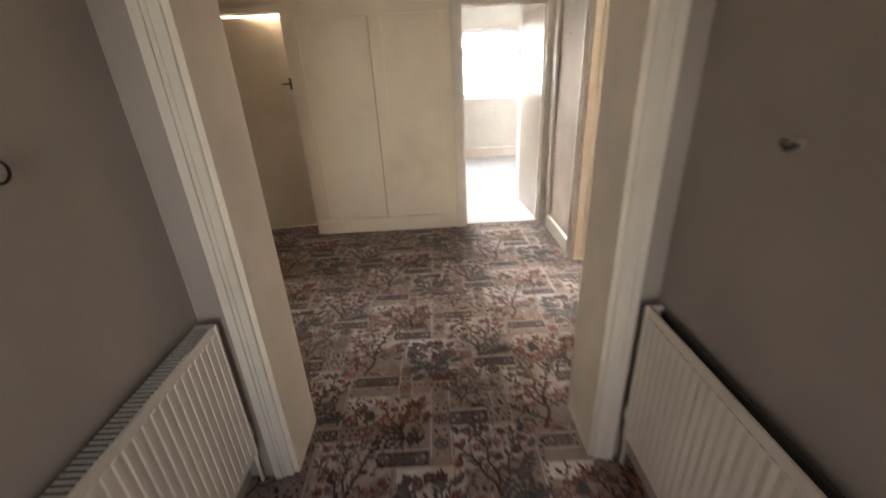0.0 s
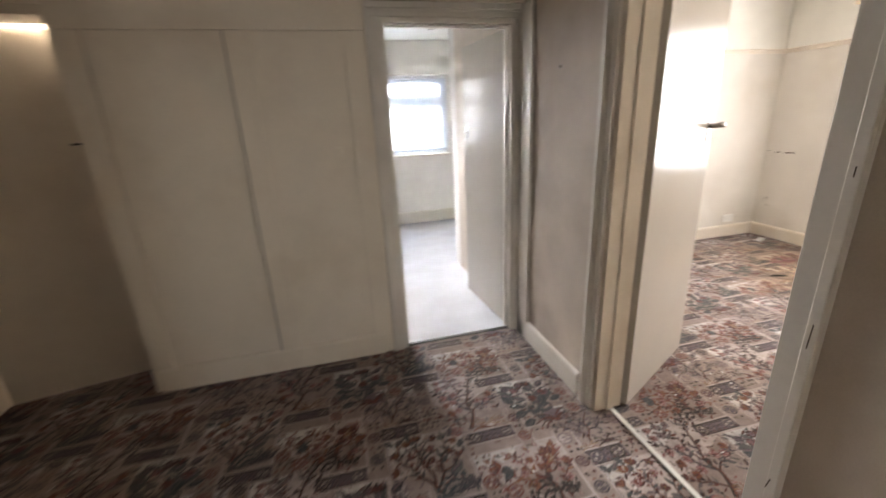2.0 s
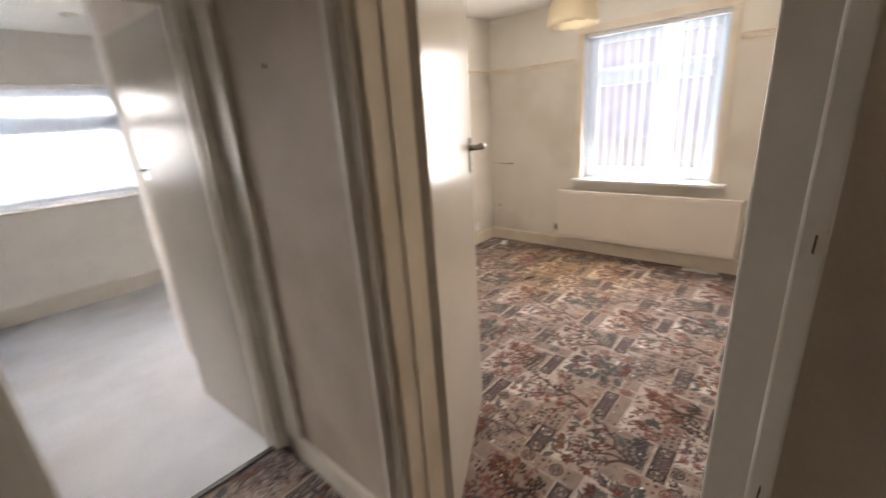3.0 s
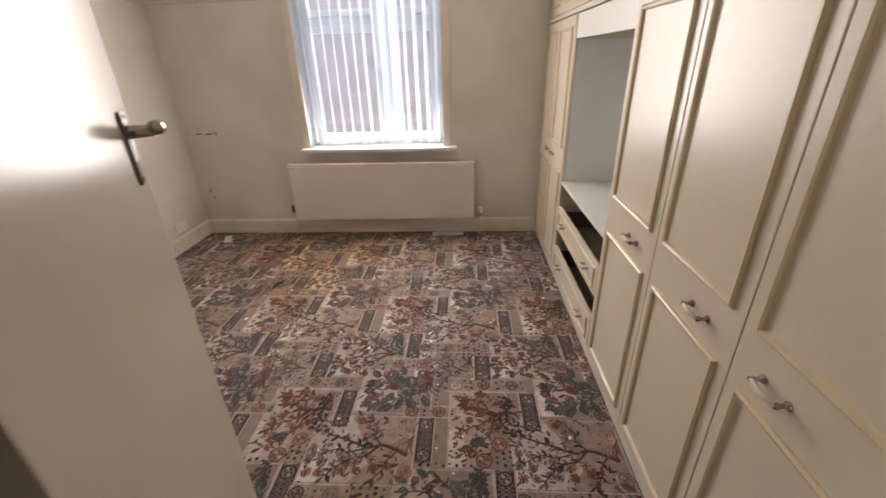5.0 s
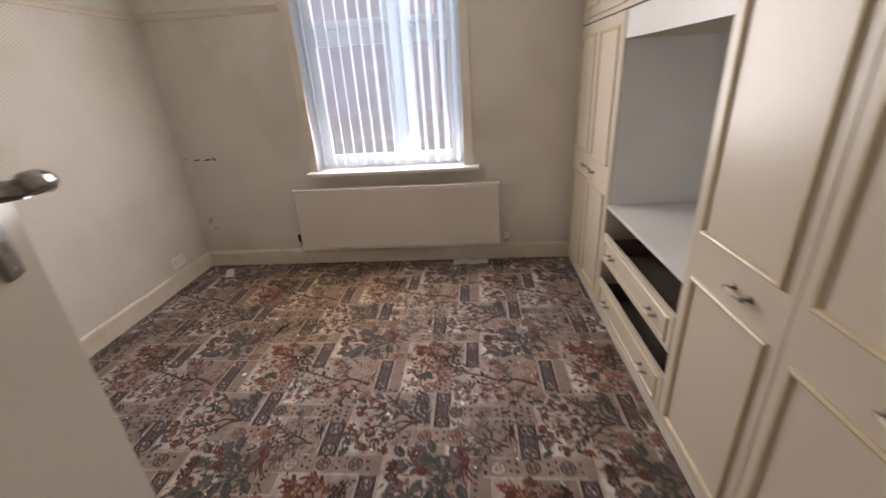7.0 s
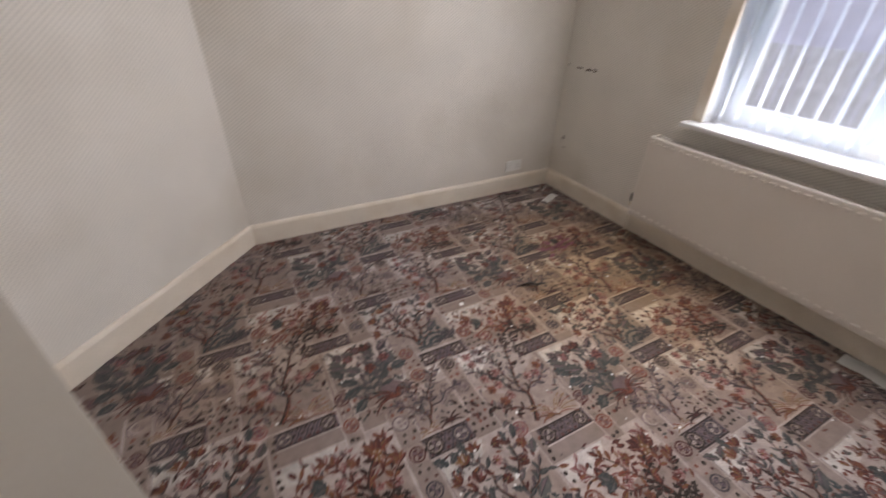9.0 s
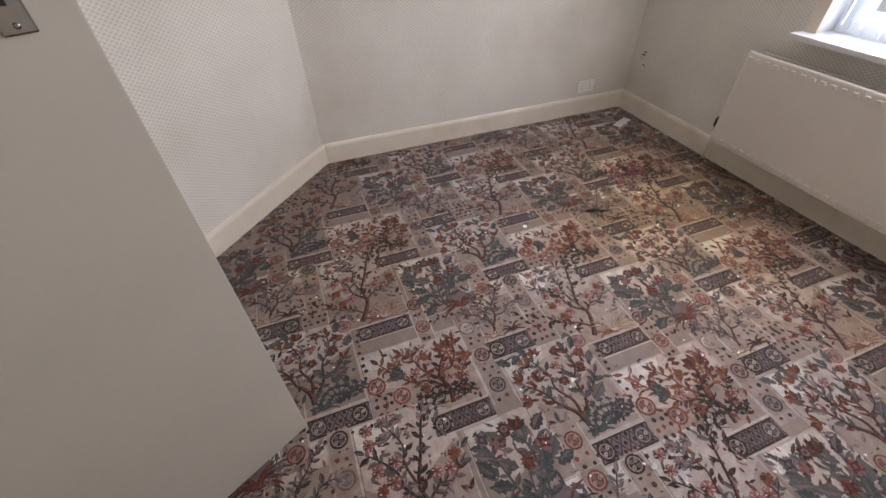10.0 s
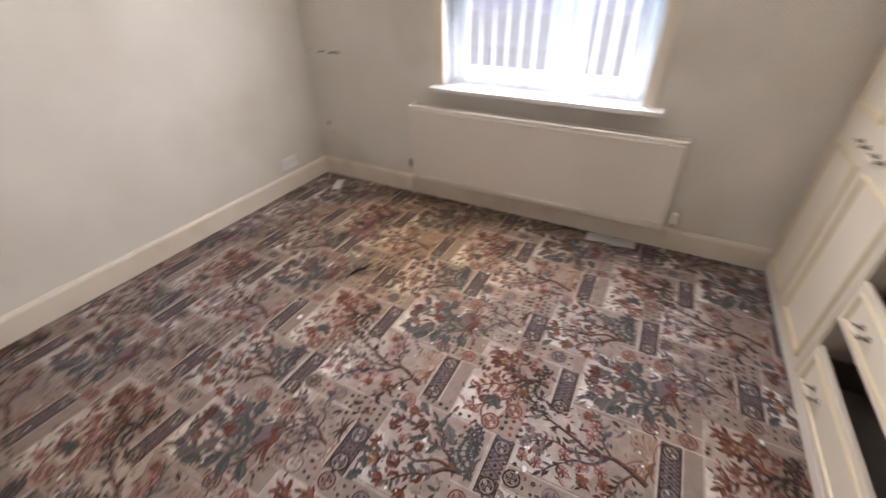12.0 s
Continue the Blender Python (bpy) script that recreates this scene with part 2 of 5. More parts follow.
def part(name, bm, material, parent=None, label="", m=None):
    me = bpy.data.meshes.new(name)
    bm.to_mesh(me)
    bm.free()
    if material:
        me.materials.append(material)
    ob = new(name, me)
    if parent:
        ob.parent = parent
    if m is not None:
        ob.matrix_basis = m
    if label:
        tagged(ob, label)
    return ob


def structure(name, bm, material, label, category, m=None):
    return tagged(part(name, bm, material, None, "", m), label, category, "", "structure")


def thing(name, m, label, category, group=""):
    ob = new(name)
    ob.empty_display_size = 0.1
    ob.matrix_basis = m
    return tagged(ob, label, category, group)


# ---- structure: floors and ceilings ----
CEIL, CEIL2 = 2.52, 2.45
structure("floor", bm_boxes((-2.7, 4.7, -1.7, 8.0, -0.25, -0.012)), M_TIMBER, "timber subfloor under the carpets", "floor")
structure("carpet_back_room", bm_boxes((-1.4, 0.83, 4.065, 7.4, -0.011, 0.002), (0.83, 2.9, 5.55, 7.4, -0.011, 0.002)), M_PALE, "pale grey-blue cut pile carpet with faint stains", "carpet")
structure("ceiling", bm_boxes((-2.7, 4.7, -1.7, 4.13, CEIL, CEIL + 0.15), (0.83, 4.7, 4.13, 5.4, CEIL, CEIL + 0.15), (-2.7, 0.83, 4.13, 8.0, CEIL2, CEIL + 0.15), (0.83, 3.1, 5.4, 8.0, CEIL2, CEIL + 0.15)), M_CEIL, "white painted ceiling", "ceiling")

# ---- structure: walls ----
RAIL = 1.97
W_E = 4.40
structure("wall_east", bm_boxes((W_E, 4.7, 1.3, 2.86, 0, RAIL), (W_E, 4.7, 4.09, 5.4, 0, RAIL), (W_E, 4.7, 2.86, 4.09, 0, 0.78)), M_PAPER, "greige woven wallpaper on the window wall", "wall")
structure("frieze_east", bm_boxes((W_E, 4.7, 1.3, 2.86, RAIL, CEIL), (W_E, 4.7, 4.09, 5.4, RAIL, CEIL), (W_E, 4.7, 2.86, 4.09, 2.22, CEIL)), M_FRIEZE, "off-white frieze above the picture rail", "wall")
structure("wall_north", bm_boxes((0.956, W_E, 5.215, 5.4, 0, RAIL)), M_PAPER, "pale woven wallpaper with damp marks", "wall")
structure("frieze_north", bm_boxes((0.956, W_E, 5.215, 5.4, RAIL, CEIL)), M_FRIEZE, "off-white frieze above the picture rail", "wall")
DA, DB = Vector((1.085, 4.222, 0)), Vector((2.024, 5.221, 0))
DL, DT = (DB - DA).length, math.degrees(math.atan2(DB.y - DA.y, DB.x - DA.x))
DIAG = pose(DA.x, DA.y, 0, 0, 0, DT)
structure("wall_diagonal", bm_boxes((-0.05, DL + 0.05, 0, 0.08, 0, RAIL)), M_PAPER, "corner chimney wall in pale woven wallpaper", "wall", DIAG)
structure("frieze_diagonal", bm_boxes((-0.05, DL + 0.05, 0, 0.08, RAIL, CEIL)), M_FRIEZE, "off-white frieze on the corner chimney wall", "wall", DIAG)
HX, BX, DX = 0.83, 1.08, 0.985
S_H = 2.315
S_J, N_J, D_H = 2.262, 3.12, 2.03
structure("wall_west", bm_boxes((0.955, DX, 1.3, S_J, 0, RAIL), (0.955, DX, N_J, 3.235, 0, RAIL), (0.955, BX, 3.235, 5.215, 0, RAIL)), M_PAPER, "pale woven wallpaper beside the bedroom door", "wall")
structure("frieze_west", bm_boxes((0.955, DX, 1.3, S_J, RAIL, CEIL), (0.955, DX, N_J, 3.235, RAIL, CEIL), (0.955, BX, 3.235, 5.215, RAIL, CEIL), (0.955, DX, S_J, N_J, D_H, CEIL)), M_FRIEZE, "off-white wall above the bedroom door", "wall")
structure("wall_hall_east", bm_boxes((HX, 0.955, 1.28, S_J, 0, CEIL), (HX, 0.955, N_J, 5.40, 0, CEIL), (HX, 0.955, S_J, N_J, D_H, CEIL)), M_HALLEAST, "stained beige hall wallpaper, base colour darkened for backlit shade", "wall")
structure("wall_south", bm_boxes((0.955, 4.7, 1.15, 1.3, 0, CEIL)), M_PAPER, "wall behind the fitted wardrobes", "wall")
structure("wall_hall_north", bm_boxes((-1.45, -0.003, 4.02, 4.13, 0, CEIL), (-2.6, -2.33, 4.15, 4.25, 0, CEIL), (-2.33, -1.45, 4.02, 4.13, 2.038, CEIL), (-0.003, HX, 4.02, 4.13, 2.003, CEIL)), M_PANEL, "cream painted board partition", "wall")
structure("wall_hall_west", bm_boxes((-2.6, -2.05, 1.28, 3.30, 0, CEIL), (-2.6, -2.47, 3.30, 4.15, 0, CEIL)), M_HALLWALL, "scuffed beige hall wall with brown damp stain", "wall")
structure("wall_hall_south", bm_boxes((-2.05, -0.91, 1.28, 1.55, 0, CEIL), (0.34, HX, 1.28, 1.55, 0, CEIL), (-0.91, 0.34, 1.28, 1.55, 2.063, CEIL)), M_HALLWALL, "wall with the wide opening to the hall", "wall")
structure("wall_lobby_west", bm_boxes((-1.3, -1.08, -1.5, 1.28, 0, CEIL)), M_LOBBY, "greyish beige lobby wall with dimness in its colour", "wall")
structure("wall_lobby_east", bm_boxes((0.48, 0.7, -1.5, 1.28, 0, CEIL)), M_LOBBY, "greyish beige lobby wall with dimness in its colour", "wall")
# thin skin in the darkened lobby tone, added for the shaded returns
structure("wall_lobby_north", bm_boxes((-1.08, -0.9785, 1.272, 1.2795, 0, CEIL), (0.4085, 0.48, 1.272, 1.2795, 0, CEIL), (-0.9785, 0.4085, 1.272, 1.2795, 2.134, CEIL)), M_LOBBY, "greyish beige lobby wall round the wide opening, dimness in its colour", "wall")
structure("wall_lobby_south", bm_boxes((-1.3, -0.62, -1.7, -1.5, 0, CEIL), (0.02, 0.7, -1.7, -1.5, 0, CEIL), (-0.62, 0.02, -1.7, -1.5, 2.05, CEIL), (-0.62, 0.02, -1.7, -1.5, 0, 0.62)), M_HALLWALL, "lobby end wall with a glazed opening", "wall")
structure("wall_back_room_north", bm_boxes((-1.6, -0.85, 7.4, 7.7, 0, CEIL2), (1.31, 3.1, 7.4, 7.7, 0, CEIL2), (-0.85, 1.31, 7.4, 7.7, 0, 0.985), (-0.85, 1.31, 7.4, 7.7, 2.03, CEIL2)), M_WHITE, "white window wall of the back room", "wall")
structure("wall_back_room_east", bm_boxes((2.9, 3.1, 5.4, 7.4, 0, CEIL2)), M_WHITE, "white back room wall", "wall")
structure("wall_back_room_south", bm_boxes((HX, 2.9, 5.4, 5.55, 0, CEIL2)), M_WHITE, "white back room wall", "wall")
structure("wall_back_room_west", bm_boxes((-1.5, -1.4, 4.13, 7.4, 0, CEIL2)), M_WHITE, "white back room partition", "wall")
structure("wall_closet", bm_boxes((-2.7, -2.6, 4.15, 6.2, 0, CEIL2), (-2.6, -1.5, 6.05, 6.2, 0, CEIL2)), M_WHITE, "white walls of the small side room", "wall")

# ---- trim ----


def skirting(name, x0, y0, x1, y1, h=0.135, t=0.018, material=None, label="cream gloss skirting board with rounded top"):
    """A skirting board whose face stands to the left of the way from the first point to the second."""
    a, b = Vector((x0, y0, 0)), Vector((x1, y1, 0))
    n = (b - a).length
    prof = [(0, 0), (t, 0), (t, h - 0.02), (t * 0.75, h - 0.008), (t * 0.35, h), (0, h)]
    bm = bm_profile_y([(-x, z) for x, z in prof], 0, n)
    ang = math.degrees(math.atan2(b.y - a.y, b.x - a.x)) - 90
    return structure(name, bm, material or M_SKIRT, label, "skirting", pose(x0, y0, 0.001, 0, 0, ang))


skirting("baseboard", W_E, 2.05, W_E, 5.215)
skirting("baseboard", W_E, 5.215, 2.03, 5.215)
skirting("baseboard", 2.024, 5.221, 1.085, 4.222)
skirting("baseboard", BX, 4.225, BX, 3.24)
skirting("baseboard", HX, 3.24, HX, 4.02, material=M_GLOSS, label="off-white gloss skirting board")
skirting("baseboard", HX, 1.56, HX, 2.22, material=M_GLOSS, label="off-white gloss skirting board")
skirting("baseboard", -0.13, 4.02, -1.45, 4.02, h=0.15, material=M_PANEL, label="cream painted skirting on the board partition")
skirting("baseboard", -2.05, 3.30, -2.05, 1.56, material=M_GLOSS, label="chipped off-white gloss skirting board")
skirting("baseboard", -2.47, 4.1, -2.47, 3.30, material=M_GLOSS, label="off-white gloss skirting board")
skirting("baseboard", 2.88, 7.4, -1.4, 7.4, h=0.17, material=M_GLOSS, label="white skirting under the back room window")


def picture_rail(x0, y0, x1, y1, z=RAIL, material=None):
    a, b = Vector((x0, y0, 0)), Vector((x1, y1, 0))
    prof = [(0, -0.02), (0.012, -0.018), (0.018, 0.0), (0.03, 0.012), (0.034, 0.02), (0.02, 0.026), (0, 0.028)]
    ang = math.degrees(math.atan2(b.y - a.y, b.x - a.x)) - 90
    return structure("trim", bm_profile_y([(-x, q) for x, q in prof], 0, (b - a).length), material or M_SKIRT, "cream moulded picture rail", "picture rail", pose(x0, y0, z, 0, 0, ang))


picture_rail(W_E, 2.06, W_E, 2.80)
picture_rail(W_E, 4.15, W_E, 5.215)
picture_rail(W_E, 5.215, 2.02, 5.215)
picture_rail(2.024, 5.221, 1.085, 4.222)
picture_rail(BX, 4.222, BX, 3.22)
picture_rail(-2.05, 3.32, -2.05, 1.55, 1.95, M_GLOSS)


def architrave(label, m, width, height, w=0.085, material=M_GLOSS):
    """Moulded casing round an opening: local x along the wall, y out of the wall, opening from 0 to width."""
    g = tagged(new("door_casing"), label, "door casing", "", "structure")
    g.matrix_basis = m

    def bar(x0, x1, z0, z1):
        vertical = z1 - z0 > x1 - x0
        bm = bm_boxes((x0, x1, -0.003, 0.014, z0, z1), bevel=0.003)
        if vertical:
            s = 1 if x0 >= 0.1 else -1
            xo = x1 if s > 0 else x0
            extra = bm_boxes((min(xo, xo - s * 0.03), max(xo, xo - s * 0.03), 0.012, 0.026, z0, z1), (min(xo - s * 0.03, xo - s * 0.045), max(xo - s * 0.03, xo - s * 0.045), 0.012, 0.02, z0, z1), bevel=0.004)
        else:
            extra = bm_boxes((x0, x1, 0.012, 0.026, z1 - 0.03, z1), (x0, x1, 0.012, 0.02, z1 - 0.045, z1 - 0.03), bevel=0.004)
        me = bpy.data.meshes.new("tmp")
        extra.to_mesh(me)
        extra.free()
        bm.from_mesh(me)
        bpy.data.meshes.remove(me)
        return bm

    part("jamb_casing", bar(-w, 0, 0, height), material, g)
    part("jamb_casing", bar(width, width + w, 0, height), material, g)
    part("head_casing", bar(-w, width + w, height, height + w), material, g)
    return g


def lining(label, m, width, height, depth, stop=True, t=0.028, material=M_GLOSS, stop_at=0.5):
    """Boards lining an opening: local x along the wall, y through it."""
    g = tagged(new("door_lining"), label, "door frame", "", "structure")
    g.matrix_basis = m
    part("jamb", bm_boxes((-0.002, t, 0, depth, 0, height), bevel=0.002), material, g)
    part("jamb", bm_boxes((width - t, width + 0.002, 0, depth, 0, height), bevel=0.002), material, g)
    part("head", bm_boxes((t, width - t, 0, depth, height - t, height + 0.002), bevel=0.002), material, g)
    if stop:
        y = depth * stop_at
        part("door_stop", bm_boxes((t, t + 0.012, y, y + 0.035, 0, height - t), (width - t - 0.012, width - t, y, y + 0.035, 0, height - t), (t + 0.012, width - t - 0.012, y, y + 0.035, height - t - 0.012, height - t), bevel=0.002), material, g)
    return g


# bedroom doorway (wall along y): local x runs to -y seen from the hall
architrave("off-white moulded casing of the bedroom doorway", pose(HX, N_J, 0, 0, 0, 90) @ pose(S_H - N_J, 0, 0), N_J - S_H, D_H)
architrave("cream moulded casing of the bedroom doorway", pose(DX, N_J, 0, 0, 0, -90), N_J - S_J, D_H, material=M_SKIRT)
lining("cream gloss door lining with worn edges", pose(HX, S_J, 0, 0, 0, 90) @ pose(0, HX - DX, 0), N_J - S_J, D_H, DX - HX, material=M_SKIRT, stop_at=0.35)
structure("trim", bm_boxes((0.806, 0.868, S_J - 0.02, S_H - 0.001, 0, D_H - 0.03), bevel=0.003), M_GLOSS, "off-white packing strip on the bedroom door frame", "door frame")
structure("trim", bm_boxes((0.812, 0.829, 3.90, 3.985, 0, 2.06), (0.806, 0.829, 3.84, 3.899, 0.137, 2.06), bevel=0.004), M_GLOSS, "off-white cover strip in the hall corner", "trim")
# back room doorway
architrave("off-white moulded casing of the back room doorway", pose(0.795, 4.02, 0, 0, 0, 180) @ pose(0, 0, 0), 0.795, 2.0, w=0.07)
lining("off-white door lining of the back room", pose(0, 4.02, 0), 0.795, 2.0, 0.11)
# small room doorway
lining("cream door lining of the small side room", pose(-2.33, 4.02, 0), 0.88, 2.035, 0.2, stop=False, t=0.04, material=M_PANEL)
structure("trim", bm_boxes((-2.47, -2.33, 4.03, 4.15, 0, 2.06), bevel=0.003), M_PANEL, "cream painted post beside the small room door", "door frame")
structure("trim", bm_boxes((-2.5, HX, 3.985, 4.02, 2.072, 2.16), (-2.5, HX, 3.975, 4.02, 2.16, 2.18), bevel=0.003), M_PANEL, "cream painted head rail over the partition", "trim")
# wide opening
architrave("bluish-white gloss casing of the wide opening", pose(0.335, 1.28, 0, 0, 0, 180), 1.24, 2.06, w=0.072)
lining("off-white lining of the wide opening", pose(-0.905, 1.28, 0), 1.24, 2.06, 0.27, stop=False, t=0.02, material=M_HALLWALL)


def partition_boards():
    g = tagged(new("panel_boarding"), "cream painted hardboard panelling with flat cover strips", "wall panelling", "", "structure")
    y = 4.02
    for x0, x1 in ((-1.455, -1.36), (-0.76, -0.655), (-0.19, -0.08)):
        part("cover_strip", bm_boxes((x0, x1, y - 0.024, y - 0.001, 0.151, 1.93), bevel=0.002), M_PANEL, g)
    part("cover_strip", bm_boxes((-1.455, -0.08, y - 0.026, y - 0.001, 1.932, 2.07), bevel=0.002), M_PANEL, g)
    part("open_joint", bm_boxes((-0.7655, -0.7605, y - 0.0245, y - 0.001, 0.152, 1.93)), M_DARK, g, "dark open joint between boards")
    part("switch_plate", bm_boxes((-0.30, -0.255, y - 0.007, y - 0.001, 1.285, 1.345), bevel=0.002), M_PANEL, g, "painted-over blanking plate")


partition_boards()
structure("door_threshold", bm_boxes((0.910, 0.934, S_J + 0.03, N_J - 0.03, 0.003, 0.008), bevel=0.002), M_PLASTIC, "pale worn metal carpet threshold strip", "threshold")
structure("door_threshold", bm_boxes((0.03, 0.765, 4.035, 4.065, 0.003, 0.008), bevel=0.002), M_GRILLE, "thin metal carpet edge strip", "threshold")

# ---- doors ----


def lever_handle(parent, side=1):
    """A long back plate with a lever: local x towards the free edge, y out of the door face."""
    s = side
    plate = part("back_plate", bm_boxes((-0.019, 0.019, min(0, s * 0.007), max(0, s * 0.007), -0.108, 0.042), bevel=0.003), M_CHROME, parent, "worn chrome back plate")
    part("spindle_collar", bm_tube([(0, 0, 0), (0, s * 0.012, 0), (0, s * 0.05, 0)], [0.017, 0.014, 0.012]), M_CHROME, plate)
    part("lever", bm_tube([(-0.012, s * 0.05, 0.004), (0.0, s * 0.054, 0.005), (0.024, s * 0.056, 0.004), (0.046, s * 0.054, -0.001), (0.060, s * 0.05, -0.006), (0.065, s * 0.048, -0.008)], [0.008, 0.015, 0.0155, 0.0145, 0.011, 0.005], 14), M_CHROME, plate, "chrome lever with worn tip")
    part("keyhole", bm_boxes((-0.003, 0.003, min(s * 0.0065, s * 0.0078), max(s * 0.0065, s * 0.0078), -0.075, -0.06)), M_BLACK, plate)
    for z in (-0.097, 0.032):
        part("screw", bm_lathe([(0.004, 0), (0.004, 0.001), (0.002, 0.002)], 8), M_CHROME, plate, "", pose(0, s * 0.007, z, -90 * s, 0, 0))


def flush_door(name, label, m, width, height, handle_z, knob=None, flip=1, t=0.04, material=M_DOOR):
    """A flush door leaf: hinge at the local origin, leaf along +x, faces at y = 0 and y = -t."""
    g = tagged(new(name), label, "door", "", "structure")
    g.matrix_basis = m
    part("leaf", bm_boxes((0.002, width, -t, 0, 0.012, height), bevel=0.0025), material, g)
    for z in (0.22, 1.05, height - 0.2):
        part("hinge", bm_tube([(0, 0.004, z - 0.04), (0, 0.004, z + 0.04)], 0.006), M_BLACK if name == "door_3" else M_SKIRT, g)
    for side, y in ((1, 0.0), (-1, -t)):
        holder = new("handle")
        holder.parent = g
        holder.matrix_basis = pose(width - 0.075, y, handle_z)
        lever = holder
        if knob is None:
            lever_handle(lever, side)
        else:
            part("latch_lever", bm_tube([(0, 0, 0), (0, side * 0.03, 0), (-0.03, side * 0.04, 0), (-0.07, side * 0.04, 0.0)], 0.006), knob, lever)
            part("latch_plate", bm_boxes((-0.015, 0.015, min(0, side * 0.004), max(0, side * 0.004), -0.05, 0.05), bevel=0.0015), knob, lever)
    return g


DOOR_TURN = math.degrees(math.atan2(3.447 - 3.085, 1.676 - 1.0))
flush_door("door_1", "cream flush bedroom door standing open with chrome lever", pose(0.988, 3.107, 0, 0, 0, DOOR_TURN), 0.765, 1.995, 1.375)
flush_door("door_2", "cream flush back room door standing open", pose(0.768, 4.07, 0, 0, 0, 94.3), 0.735, 1.965, 1.36, M_CHROME)
flush_door("door_3", "cream side room door slightly ajar", pose(-2.285, 4.17, 0, 0, 0, 13), 0.79, 1.985, 1.43, M_BLACK, material=M_PANEL)

# ---- windows ----


def casement_window(name, label, m, w, h, transom, mullion, fw=0.055, sash=0.05):
    """A white plastic window: local x across, y out through the wall, z up."""
    g = tagged(new(name), label, "window", "", "structure")
    g.matrix_basis = m
    d = 0.06
    frame_ob = part("window_frame", bm_boxes((0, fw, 0, d, 0, h), (w - fw, w, 0, d, 0, h), (fw, w - fw, 0, d, 0, fw), (fw, w - fw, 0, d, h - fw, h), bevel=0.004), M_UPVC, g)
    part("transom", bm_boxes((fw, w - fw, 0.001, d, transom - 0.035, transom + 0.035), bevel=0.004), M_UPVC, g)
    part("mullion", bm_boxes((mullion - 0.035, mullion + 0.035, 0.002, d - 0.002, fw, transom - 0.036), (mullion - 0.035, mullion + 0.035, 0.002, d - 0.002, transom + 0.036, h - fw), bevel=0.004), M_UPVC, g)
    cells = [(fw, mullion - 0.035, fw, transom - 0.035), (mullion + 0.035, w - fw, fw, transom - 0.035), (fw, mullion - 0.035, transom + 0.035, h - fw), (mullion + 0.035, w - fw, transom + 0.035, h - fw)]
    for x0, x1, z0, z1 in cells:
        part("sash", bm_boxes((x0, x0 + sash, -0.012, 0.04, z0, z1), (x1 - sash, x1, -0.012, 0.04, z0, z1), (x0 + sash, x1 - sash, -0.012, 0.04, z0, z0 + sash), (x0 + sash, x1 - sash, -0.012, 0.04, z1 - sash, z1), bevel=0.004), M_UPVC, g)
        pane = part("pane", bm_boxes((x0 + sash - 0.004, x1 - sash + 0.004, 0.012, 0.018, z0 + sash - 0.004, z1 - sash + 0.004)), M_GLASS, g)
        pane.visible_shadow = False
    part("window_handle", bm_boxes((mullion - 0.075, mullion - 0.055, -0.035, -0.012, 0.55, 0.67), bevel=0.004), M_UPVC, g)
    return g


W0, W1, WZ0, WZ1 = 2.88, 4.07, 0.81, 2.20
casement_window("window_1", "white plastic bedroom window with top lights", pose(4.52, W1, WZ0, 0, 0, -90), W1 - W0, WZ1 - WZ0, 0.985, 0.715)
structure("trim", bm_boxes((W_E + 0.002, 4.7, W1 + 0.0, 4.088, WZ0, WZ1 + 0.018), (W_E + 0.002, 4.7, 2.862, W0, WZ0, WZ1 + 0.018), (W_E + 0.002, 4.7, W0, W1, WZ1, WZ1 + 0.018)), M_SILL, "white painted window reveal boards", "window reveal")


def window_casing():
    g = tagged(new("window_casing"), "cream gloss moulded casing round the bedroom window", "window casing", "", "structure")
    for y0, y1 in ((2.82, 2.885), (4.065, 4.13)):
        part("side_casing", bm_boxes((W_E - 0.018, W_E - 0.001, y0, y1, 0.812, 2.195), bevel=0.004), M_SKIRT, g)
    part("head_casing", bm_boxes((W_E - 0.02, W_E - 0.001, 2.81, 4.14, 2.196, 2.265), bevel=0.004), M_SKIRT, g)
    part("sill_board", bm_boxes((4.305, 4.52, 2.771, 4.138, 0.782, 0.81), bevel=0.006), M_SILL, g, "white gloss sill board")


window_casing()
casement_window("window_2", "white plastic back room window", pose(-0.85, 7.52, 0.985), 2.16, 1.045, 0.72, 0.9)
structure("window_sill", bm_boxes((-0.9, 1.36, 7.34, 7.52, 0.962, 0.984), bevel=0.005), M_GLOSS, "white sill board under the back room window", "window sill")


